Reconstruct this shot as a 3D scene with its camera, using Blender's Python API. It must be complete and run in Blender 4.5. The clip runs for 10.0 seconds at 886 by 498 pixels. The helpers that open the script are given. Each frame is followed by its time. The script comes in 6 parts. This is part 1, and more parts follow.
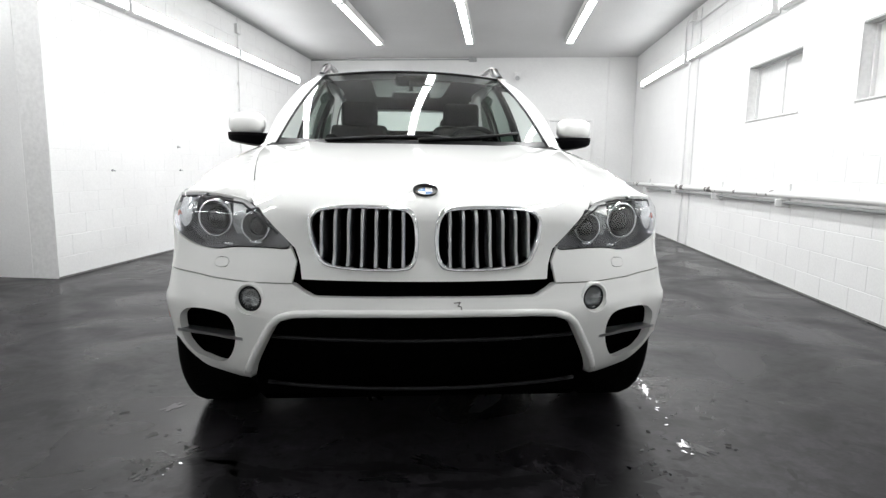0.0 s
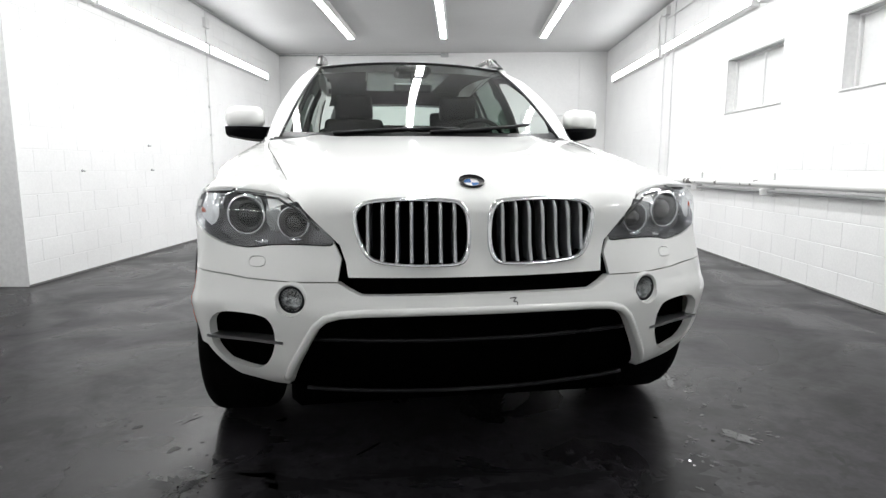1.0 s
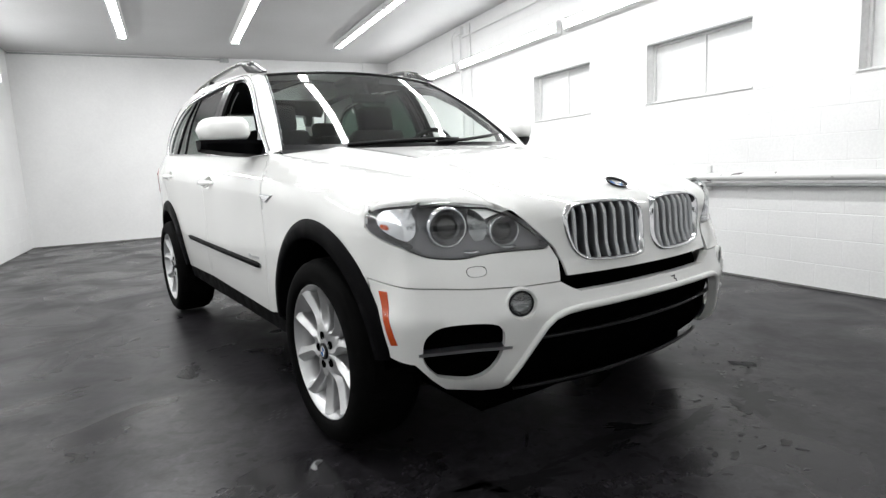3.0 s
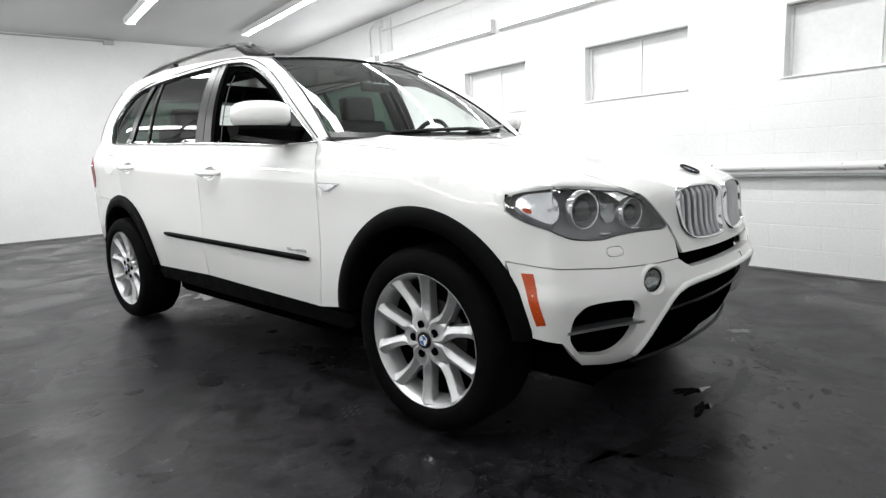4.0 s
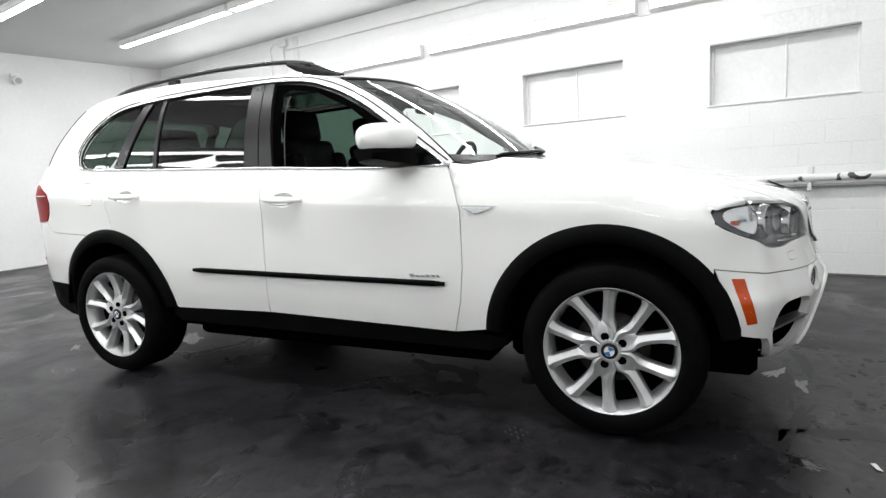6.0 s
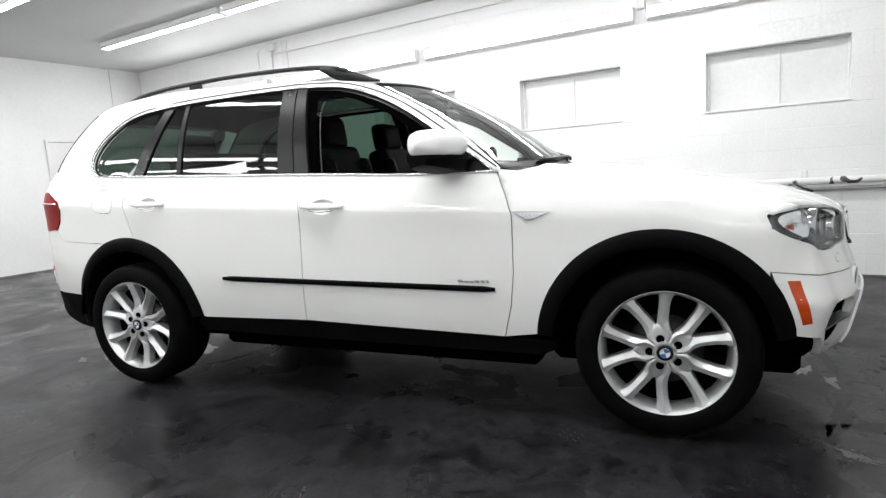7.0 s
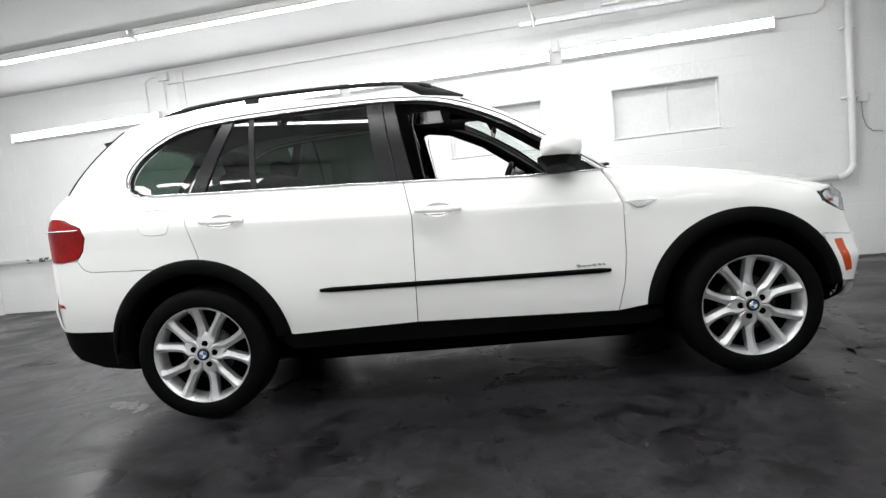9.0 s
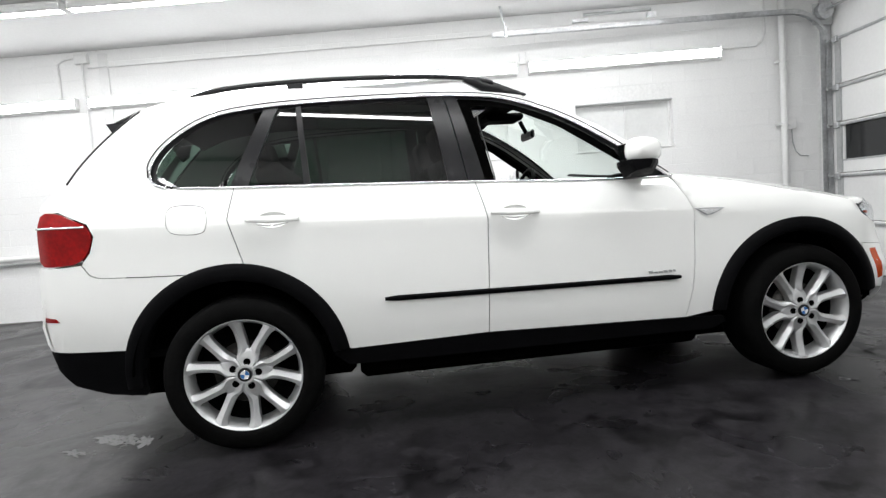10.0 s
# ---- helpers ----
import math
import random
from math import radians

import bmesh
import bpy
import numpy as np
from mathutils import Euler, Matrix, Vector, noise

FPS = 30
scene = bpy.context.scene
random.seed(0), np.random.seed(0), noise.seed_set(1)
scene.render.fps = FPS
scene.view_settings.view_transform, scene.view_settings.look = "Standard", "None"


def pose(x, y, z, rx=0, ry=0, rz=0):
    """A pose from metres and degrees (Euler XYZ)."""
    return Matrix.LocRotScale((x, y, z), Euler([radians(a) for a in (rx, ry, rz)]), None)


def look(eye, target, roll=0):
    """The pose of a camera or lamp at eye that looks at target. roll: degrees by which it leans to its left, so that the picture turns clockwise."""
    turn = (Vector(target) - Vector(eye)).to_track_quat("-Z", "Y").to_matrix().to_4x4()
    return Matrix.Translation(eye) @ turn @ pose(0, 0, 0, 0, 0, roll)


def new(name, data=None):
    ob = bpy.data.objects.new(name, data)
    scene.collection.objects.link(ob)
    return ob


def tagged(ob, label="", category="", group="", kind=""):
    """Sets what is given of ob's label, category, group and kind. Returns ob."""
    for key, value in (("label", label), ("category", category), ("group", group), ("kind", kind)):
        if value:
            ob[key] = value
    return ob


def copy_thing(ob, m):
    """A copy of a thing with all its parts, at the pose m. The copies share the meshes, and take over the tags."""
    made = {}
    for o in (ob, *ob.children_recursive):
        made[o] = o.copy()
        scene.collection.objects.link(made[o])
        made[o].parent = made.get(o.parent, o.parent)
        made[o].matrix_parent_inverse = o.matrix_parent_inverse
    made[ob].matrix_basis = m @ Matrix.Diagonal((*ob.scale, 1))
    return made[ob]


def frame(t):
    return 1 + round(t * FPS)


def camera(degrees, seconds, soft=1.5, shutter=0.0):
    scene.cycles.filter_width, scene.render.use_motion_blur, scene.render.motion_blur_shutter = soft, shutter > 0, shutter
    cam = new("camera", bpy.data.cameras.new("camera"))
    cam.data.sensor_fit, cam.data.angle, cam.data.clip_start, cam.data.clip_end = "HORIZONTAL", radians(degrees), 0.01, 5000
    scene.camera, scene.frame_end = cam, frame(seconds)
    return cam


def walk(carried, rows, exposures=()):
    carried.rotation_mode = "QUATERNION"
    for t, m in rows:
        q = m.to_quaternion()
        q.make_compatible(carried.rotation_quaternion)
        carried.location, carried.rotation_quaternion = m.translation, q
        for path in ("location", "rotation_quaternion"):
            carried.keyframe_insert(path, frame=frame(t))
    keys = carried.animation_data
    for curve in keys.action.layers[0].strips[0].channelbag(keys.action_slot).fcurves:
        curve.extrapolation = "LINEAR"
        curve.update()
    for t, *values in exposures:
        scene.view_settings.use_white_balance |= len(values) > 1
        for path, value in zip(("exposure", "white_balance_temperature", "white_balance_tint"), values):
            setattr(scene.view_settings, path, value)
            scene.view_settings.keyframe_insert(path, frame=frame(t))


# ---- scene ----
cam = camera(75.2, 10.0, soft=1.4)
PATH = [
    (0, (0.449, -2.403, 1.035), (0.260, -0.431, 0.757), 0.76),
    (0.5, (0.351, -2.385, 1.017), (0.168, -0.412, 0.741), -0.31),
    (1, (0.168, -2.339, 1.010), (0.109, -0.360, 0.724), -0.11),
    (1.5, (-0.091, -2.338, 1.032), (0.024, -0.361, 0.749), 0.91),
    (2, (-0.515, -2.365, 1.048), (-0.171, -0.410, 0.804), -0.87),
    (2.2, (-0.648, -2.353, 1.031), (-0.238, -0.414, 0.761), -0.50),
    (3.3, (-1.564, -2.065, 1.052), (-0.603, -0.331, 0.787), -3.16),
    (3.5, (-1.732, -2.000, 1.053), (-0.717, -0.296, 0.799), -2.84),
    (4, (-2.056, -1.724, 1.045), (-0.839, -0.168, 0.735), -2.44),
    (4.5, (-2.378, -1.500, 1.069), (-1.017, -0.061, 0.793), -2.78),
    (5, (-2.668, -1.262, 1.092), (-1.213, 0.079, 0.796), -3.61),
    (5.5, (-2.833, -0.958, 1.107), (-1.292, 0.277, 0.792), -2.78),
    (5.7, (-2.894, -0.855, 1.114), (-1.321, 0.345, 0.822), -3.17),
    (6.8, (-3.245, -0.535, 1.141), (-1.538, 0.476, 0.889), -2.84),
    (7, (-3.220, -0.445, 1.152), (-1.532, 0.594, 0.889), -3.54),
    (7.5, (-3.495, -0.320, 1.111), (-1.742, 0.619, 0.907), -1.28),
    (8, (-3.991, -0.136, 1.041), (-2.163, 0.658, 0.870), -1.39),
    (8.5, (-4.022, 0.372, 1.069), (-2.137, 1.012, 0.874), -5.45),
    (9, (-4.038, 0.876, 1.063), (-2.095, 1.319, 0.897), -5.84),
    (9.5, (-3.997, 1.366, 1.081), (-2.017, 1.595, 0.918), -4.94),
    (10, (-3.945, 1.866, 1.086), (-1.952, 1.907, 0.931), -4.34),
]
walk(cam, [(t, look(eye, target, roll)) for t, eye, target, roll in PATH])
LAMP = 54.0
WALL_LAMP = 27.0
import mathutils


# ---- surroundings and exposure ----
world = bpy.data.worlds.new("world")
scene.world = world
world.use_nodes = True
world.node_tree.nodes["Background"].inputs[0].default_value = (0.5, 0.5, 0.5, 1)
world.node_tree.nodes["Background"].inputs[1].default_value = 0.02
scene.view_settings.exposure = 0.0


# ---- materials ----
def material(name, colour, rough=0.5, metal=0.0, grain=0.0, grain_scale=30.0, stain=0.0, stain_scale=1.2, bump=0.0,
             bump_scale=60.0, coat=0.0, emit=0.0, emit_colour=(1, 1, 1), per_piece=0.0, rough_var=0.0, spec=0.5, in_world=False):
    m = bpy.data.materials.new(name)
    m.use_nodes = True
    nt = m.node_tree
    b = nt.nodes["Principled BSDF"]
    b.inputs["Roughness"].default_value = rough
    b.inputs["Metallic"].default_value = metal
    b.inputs["Specular IOR Level"].default_value = spec
    b.inputs["Coat Weight"].default_value = coat
    b.inputs["Coat Roughness"].default_value = 0.03
    b.inputs["Base Color"].default_value = (*colour, 1)
    if emit:
        b.inputs["Emission Color"].default_value = (*emit_colour, 1)
        b.inputs["Emission Strength"].default_value = emit
    co = nt.nodes.new("ShaderNodeTexCoord")
    spot_out = nt.nodes.new("ShaderNodeNewGeometry").outputs["Position"] if in_world else co.outputs["Object"]
    last = None

    def noise_node(scale, detail=4.0):
        n = nt.nodes.new("ShaderNodeTexNoise")
        n.inputs["Scale"].default_value = scale
        n.inputs["Detail"].default_value = detail
        nt.links.new(spot_out, n.inputs["Vector"])
        return n

    def times(fac_socket, amount):
        nonlocal last
        ramp = nt.nodes.new("ShaderNodeMapRange")
        ramp.inputs["From Min"].default_value, ramp.inputs["From Max"].default_value = 0.3, 0.7
        ramp.inputs["To Min"].default_value, ramp.inputs["To Max"].default_value = 1 - amount, 1 + amount
        nt.links.new(fac_socket, ramp.inputs["Value"])
        mix = nt.nodes.new("ShaderNodeMix")
        mix.data_type, mix.blend_type = "RGBA", "MULTIPLY"
        mix.inputs["Factor"].default_value = 1
        if last:
            nt.links.new(last, mix.inputs["A"])
        else:
            mix.inputs["A"].default_value = (*colour, 1)
        nt.links.new(ramp.outputs["Result"], mix.inputs["B"])
        last = mix.outputs["Result"]

    if grain:
        times(noise_node(grain_scale).outputs["Fac"], grain)
    if stain:
        times(noise_node(stain_scale, 6).outputs["Fac"], stain)
    if per_piece:
        info = nt.nodes.new("ShaderNodeObjectInfo")
        times(info.outputs["Random"], per_piece)
    if last:
        nt.links.new(last, b.inputs["Base Color"])
    if rough_var:
        r = nt.nodes.new("ShaderNodeMapRange")
        r.inputs["From Min"].default_value, r.inputs["From Max"].default_value = 0.35, 0.65
        r.inputs["To Min"].default_value, r.inputs["To Max"].default_value = max(0.02, rough - rough_var), rough + rough_var
        nt.links.new(noise_node(stain_scale * 2.3, 5).outputs["Fac"], r.inputs["Value"])
        nt.links.new(r.outputs["Result"], b.inputs["Roughness"])
    if bump:
        bn = nt.nodes.new("ShaderNodeBump")
        bn.inputs["Strength"].default_value = bump
        bn.inputs["Distance"].default_value = 0.002
        nt.links.new(noise_node(bump_scale).outputs["Fac"], bn.inputs["Height"])
        nt.links.new(bn.outputs["Normal"], b.inputs["Normal"])
    return m


def glass(name, tint, rough=0.0, faced=0.075):
    """A thin pane that mirrors alike from both its sides."""
    m = bpy.data.materials.new(name)
    m.use_nodes = True
    nt = m.node_tree
    nt.nodes.remove(nt.nodes["Principled BSDF"])
    out = nt.nodes["Material Output"]
    clear = nt.nodes.new("ShaderNodeBsdfTransparent")
    clear.inputs["Color"].default_value = (*tint, 1)
    gloss = nt.nodes.new("ShaderNodeBsdfGlossy")
    gloss.inputs["Roughness"].default_value = rough
    tilt = nt.nodes.new("ShaderNodeLayerWeight")
    tilt.inputs["Blend"].default_value = 0.5
    steep = nt.nodes.new("ShaderNodeMath")
    steep.operation, steep.inputs[1].default_value = "POWER", 5.0
    nt.links.new(tilt.outputs["Facing"], steep.inputs[0])
    share = nt.nodes.new("ShaderNodeMath")
    share.operation, share.inputs[1].default_value, share.inputs[2].default_value = "MULTIPLY_ADD", 0.9, faced
    nt.links.new(steep.outputs[0], share.inputs[0])
    mix = nt.nodes.new("ShaderNodeMixShader")
    nt.links.new(share.outputs[0], mix.inputs[0])
    nt.links.new(clear.outputs[0], mix.inputs[1])
    nt.links.new(gloss.outputs[0], mix.inputs[2])
    nt.links.new(mix.outputs[0], out.inputs["Surface"])
    return m


M_WALL = material("white_block_paint", (0.82, 0.82, 0.815), 0.45, grain=0.03, grain_scale=55, stain=0.03, stain_scale=1.5, bump=0.35, bump_scale=90, in_world=True)
M_MORTAR = material("white_painted_mortar", (0.80, 0.80, 0.795), 0.6, grain=0.06, stain=0.05, bump=0.4)
M_PLASTER = material("white_wall_paint", (0.78, 0.78, 0.775), 0.45, grain=0.02, stain=0.05, stain_scale=0.9, bump=0.15, bump_scale=120)
# even grey, darker than the wall paints
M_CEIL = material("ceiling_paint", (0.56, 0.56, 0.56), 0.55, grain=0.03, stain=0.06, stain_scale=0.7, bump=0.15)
M_TRIM = material("white_gloss_paint", (0.76, 0.76, 0.755), 0.3, grain=0.03, stain=0.04, stain_scale=4)
M_DARKLINE = material("dark_joint_dirt", (0.16, 0.16, 0.155), 0.7, grain=0.3)
M_GALV = material("galvanised_steel", (0.52, 0.53, 0.54), 0.38, metal=0.85, grain=0.15, stain=0.15, stain_scale=6)
M_GREYPAINT = material("grey_metal_paint", (0.4, 0.41, 0.41), 0.4, grain=0.1, stain=0.1, stain_scale=5)
M_TUBE = material("lit_ceiling_diffuser", (0.9, 0.9, 0.9), 0.3, emit=LAMP, emit_colour=(0.985, 0.995, 1.0))
M_TUBE_WALL = material("lit_wall_diffuser", (0.9, 0.9, 0.9), 0.3, emit=WALL_LAMP, emit_colour=(0.985, 0.995, 1.0))
M_BLACKGLASS = material("dark_door_window", (0.012, 0.013, 0.014), 0.08, grain=0.2)


def floor_material():
    m = material("dark_grey_floor_paint", (0.02, 0.02, 0.022), 0.3, spec=0.19)
    nt = m.node_tree
    b = nt.nodes["Principled BSDF"]
    co = nt.nodes.new("ShaderNodeTexCoord")

    def tex(scale, detail=5.0, distortion=0.0):
        n = nt.nodes.new("ShaderNodeTexNoise")
        n.inputs["Scale"].default_value, n.inputs["Detail"].default_value = scale, detail
        n.inputs["Distortion"].default_value = distortion
        nt.links.new(co.outputs["Object"], n.inputs["Vector"])
        return n.outputs["Fac"]

    def rng(sock, a, z, lo, hi):
        r = nt.nodes.new("ShaderNodeMapRange")
        for k, v in zip(("From Min", "From Max", "To Min", "To Max"), (a, z, lo, hi)):
            r.inputs[k].default_value = v
        nt.links.new(sock, r.inputs["Value"])
        return r.outputs["Result"]

    def mul(a, c):
        n = nt.nodes.new("ShaderNodeMath")
        n.operation = "MULTIPLY"
        nt.links.new(a, n.inputs[0])
        nt.links.new(c, n.inputs[1])
        return n.outputs[0]

    val = mul(rng(tex(0.9, 6), 0.3, 0.7, 0.72, 1.28), rng(tex(14, 5, 1.0), 0.33, 0.70, 0.58, 1.45))
    val = mul(val, rng(tex(3.1, 7, 0.6), 0.53, 0.64, 1.0, 0.42))
    val = mul(val, rng(tex(8.0, 7, 1.2), 0.60, 0.66, 1.0, 0.38))
    val = mul(val, rng(tex(70, 4, 0.5), 0.3, 0.7, 0.78, 1.22))
    scuff = rng(tex(6.5, 8, 1.5), 0.64, 0.76, 1.0, 1.9)
    val = mul(val, scuff)
    mix = nt.nodes.new("ShaderNodeMix")
    mix.data_type, mix.blend_type = "RGBA", "MULTIPLY"
    mix.inputs["Factor"].default_value = 1
    mix.inputs["A"].default_value = (0.0170, 0.0158, 0.0180, 1)
    nt.links.new(val, mix.inputs["B"])
    nt.links.new(mix.outputs["Result"], b.inputs["Base Color"])
    nt.links.new(rng(tex(1.7, 6, 0.8), 0.35, 0.65, 0.22, 0.42), b.inputs["Roughness"])
    bn = nt.nodes.new("ShaderNodeBump")
    bn.inputs["Strength"].default_value, bn.inputs["Distance"].default_value = 0.25, 0.004
    nt.links.new(tex(11, 6), bn.inputs["Height"])
    nt.links.new(bn.outputs["Normal"], b.inputs["Normal"])
    return m


M_FLOOR = floor_material()


# ---- mesh helpers ----
def obj(name, bm, mat, parent=None, label="", category="", kind="", group="", smooth=False, at=None):
    me = bpy.data.meshes.new(name)
    bm.normal_update()
    bm.to_mesh(me)
    bm.free()
    me.materials.append(mat)
    if smooth:
        for p in me.polygons:
            p.use_smooth = True
    ob = new(name, me)
    if at is not None:
        ob.matrix_basis = at
    if parent:
        ob.parent = parent
    return tagged(ob, label, category, group, kind)


def part(name, bm, mat, parent, label="", smooth=False, at=None):
    return obj(name, bm, mat, parent, label, smooth=smooth, at=at)


def thing(name, label, category, at=None, group="", kind=""):
    ob = new(name)
    if at is not None:
        ob.matrix_basis = at
    return tagged(ob, label, category, group, kind)


def box(bm, x0, y0, z0, x1, y1, z1, bevel=0.0, segs=1):
    m = Matrix.LocRotScale(((x0 + x1) / 2, (y0 + y1) / 2, (z0 + z1) / 2), None, (abs(x1 - x0), abs(y1 - y0), abs(z1 - z0)))
    r = bmesh.ops.create_cube(bm, size=1, matrix=m)
    if bevel:
        es = list({e for v in r["verts"] for e in v.link_edges})
        bmesh.ops.bevel(bm, geom=es, offset=bevel, segments=segs, affect="EDGES", profile=0.6)
    return bm


def boxes(*specs, bevel=0.0):
    bm = bmesh.new()
    for s in specs:
        box(bm, *s, bevel=bevel)
    return bm


def rod(bm, a, b, r, n=12, r2=None):
    a, b = Vector(a), Vector(b)
    d = b - a
    q = d.to_track_quat("Z", "Y").to_matrix().to_4x4()
    bmesh.ops.create_cone(bm, cap_ends=True, segments=n, radius1=r, radius2=r if r2 is None else r2, depth=d.length,
                          matrix=Matrix.Translation((a + b) / 2) @ q)
    return bm


def sweep(bm, pts, r, n=10):
    """A round tube through the points."""
    pts = [Vector(p) for p in pts]
    rings = []
    up = Vector((0, 0, 1))
    for i, p in enumerate(pts):
        d = (pts[min(i + 1, len(pts) - 1)] - pts[max(i - 1, 0)]).normalized()
        side = d.cross(up)
        if side.length < 0.1:
            side = d.cross(Vector((1, 0, 0)))
        side.normalize()
        top = side.cross(d).normalized()
        rings.append([bm.verts.new(p + r * (math.cos(2 * math.pi * k / n) * side + math.sin(2 * math.pi * k / n) * top)) for k in range(n)])
    for a, b in zip(rings, rings[1:]):
        for k in range(n):
            bm.faces.new((a[k], a[(k + 1) % n], b[(k + 1) % n], b[k]))
    bm.faces.new(rings[0][::-1])
    bm.faces.new(rings[-1])
    return bm


# ---- the garage ----
RIGHT, LEFT, BACK, FRONT, TOP = 3.07, -3.48, 9.55, -2.56, 3.235
NEAR_LEFT, JOG = -4.36, 2.34
BLOCK_L, BLOCK_H, JOINT = 0.388, 0.1935, 0.0035
WINDOWS = [(3.12, 4.21), (1.125, 2.262), (-0.85, 0.305)]
WIN_Z0, WIN_Z1 = 1.575, 2.14


def slab(bm, x0, x1, y0, y1, z0, z1, holes=()):
    """A wall in the y-z plane from x0 to x1, with right-angled holes (y0, y1, z0, z1) through it."""
    ys = sorted({y0, y1, *[v for h in holes for v in h[:2]]})
    zs = sorted({z0, z1, *[v for h in holes for v in h[2:]]})
    for a, b in zip(ys, ys[1:]):
        for c, d in zip(zs, zs[1:]):
            if not any(h[0] - 1e-6 <= a and b <= h[1] + 1e-6 and h[2] - 1e-6 <= c and d <= h[3] + 1e-6 for h in holes):
                box(bm, x0, a, c, x1, b, d)
    bmesh.ops.remove_doubles(bm, verts=bm.verts, dist=1e-5)
    seen = {}
    for f in bm.faces:
        seen.setdefault(tuple(round(v, 4) for v in f.calc_center_median()), []).append(f)
    bmesh.ops.delete(bm, geom=[f for fs in seen.values() if len(fs) > 1 for f in fs], context="FACES")
    return bm


floor = obj("floor", boxes((NEAR_LEFT - 0.3, FRONT - 0.4, -0.2, RIGHT + 0.4, BACK + 0.3, 0.0)), M_FLOOR,
            label="dark grey painted concrete garage floor, stained and damp", category="floor", kind="structure")
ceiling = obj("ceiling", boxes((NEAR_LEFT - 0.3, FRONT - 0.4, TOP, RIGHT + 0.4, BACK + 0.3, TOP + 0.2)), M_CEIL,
              label="flat pale grey painted garage ceiling", category="ceiling", kind="structure")
HOLES = [(a, b, WIN_Z0, WIN_Z1) for a, b in WINDOWS]
wall_right = obj("wall_right", slab(bmesh.new(), RIGHT + 0.0022, RIGHT + 0.3, FRONT - 0.3, BACK, 0, TOP, HOLES), M_MORTAR,
                 label="white painted concrete block wall with blocked windows", category="wall", kind="structure")
wall_left = obj("wall_left", boxes((LEFT - 0.25, JOG + 0.004, 0, LEFT - 0.0022, BACK, TOP)), M_MORTAR,
                label="white painted concrete block wall", category="wall", kind="structure")
# made-up recess: the left wall is set back here to clear the camera path
obj("wall_recess", boxes((NEAR_LEFT - 0.2, FRONT - 0.3, 0, NEAR_LEFT, JOG + 0.2, TOP), (NEAR_LEFT, JOG, 0, LEFT - 0.25, JOG + 0.2, TOP)), M_WALL,
    label="plain white painted wall of the recess", category="wall", kind="structure")
obj("wall_back", boxes((LEFT - 0.25, BACK, 0, RIGHT + 0.3, BACK + 0.2, TOP)), M_PLASTER,
    label="smooth white painted back wall", category="wall", kind="structure")
obj("wall_front", boxes((NEAR_LEFT, FRONT - 0.25, 0, -2.48, FRONT - 0.03, TOP), (-2.48, FRONT - 0.25, 2.62, RIGHT, FRONT - 0.03, TOP),
                        (2.74, FRONT - 0.25, 0, RIGHT, FRONT - 0.03, 2.62)), M_PLASTER,
    label="white wall round the garage door", category="wall", kind="structure")


def strip_lamp(name, label, group, sides, wall_kind=False):
    """A strip light with a bowed diffuser: it lies along y with its back at z = 0, facing -z."""
    t = thing(name, label, "strip light", group=group)
    n = LAMP_LEN / 2 - 0.025
    bm_ = bmesh.new()
    box(bm_, -0.078, -n, -0.022, 0.078, n, 0.0, bevel=0.004)
    part("housing", bm_, M_TRIM, t)
    for s in (-1, 1):
        bm_ = bmesh.new()
        box(bm_, -0.080, s * n - 0.012, -0.088, 0.080, s * n + 0.012, 0.002, bevel=0.012)
        part("end_cap", bm_, M_TRIM, t)
    prof = [(-0.070, -0.022), (-0.066, -0.055), (-0.048, -0.076), (0.0, -0.082), (0.048, -0.076), (0.066, -0.055), (0.070, -0.022)]
    lit = prof if sides else prof[2:5]
    bm_ = bmesh.new()
    rows = [[bm_.verts.new((x, y, z)) for x, z in lit] for y in (-n + 0.012, n - 0.012)]
    for i in range(len(lit) - 1):
        bm_.faces.new((rows[0][i], rows[0][i + 1], rows[1][i + 1], rows[1][i]))
    part("diffuser", bm_, M_TUBE_WALL if wall_kind else M_TUBE, t, "lit white diffuser", smooth=True)
    if not sides:
        bm_ = bmesh.new()
        for p in (prof[:3], prof[4:]):
            rows = [[bm_.verts.new((x, y, z)) for x, z in p] for y in (-n + 0.012, n - 0.012)]
            for i in range(2):
                bm_.faces.new((rows[0][i], rows[0][i + 1], rows[1][i + 1], rows[1][i]))
        part("side_panel", bm_, M_TRIM, t)
    return t


LAMP_LEN = 2.55
lamp = None
for u in (-1.70, -0.12, 1.57):
    for k in range(3 if -1 < u < 0 else 4):
        m = pose(u, 7.90 - (LAMP_LEN + 0.02) * (k + 0.5), TOP - 0.001)
        if k == 3:
            m = pose(u, -0.46, TOP - 0.001) @ Matrix.Diagonal((1, 0.5, 1, 1))
        if lamp:
            copy_thing(lamp, m)
        else:
            lamp = strip_lamp("ceiling_lamp", "long white strip light lit on the ceiling", "ceiling strip lights", False)
            lamp.matrix_basis = m
wall_lamp = None
for x, z, turn, ends in ((RIGHT - 0.001, 2.61, 90, (8.80, 6.14, 3.50)), (LEFT + 0.001, 2.66, -90, (8.62, 6.05)), (NEAR_LEFT + 0.001, 2.66, -90, (2.1,))):
    for v in ends:
        m = pose(x, v - LAMP_LEN / 2, z, 0, turn, 0)
        if wall_lamp:
            copy_thing(wall_lamp, m)
        else:
            wall_lamp = strip_lamp("wall_lamp", "long white strip light lit on the wall", "wall strip lights", False, True)
            wall_lamp.matrix_basis = m
copy_thing(wall_lamp, pose(NEAR_LEFT + 0.001, -1.48, 2.66, 0, -90, 0) @ Matrix.Diagonal((1, 0.78, 1, 1)))
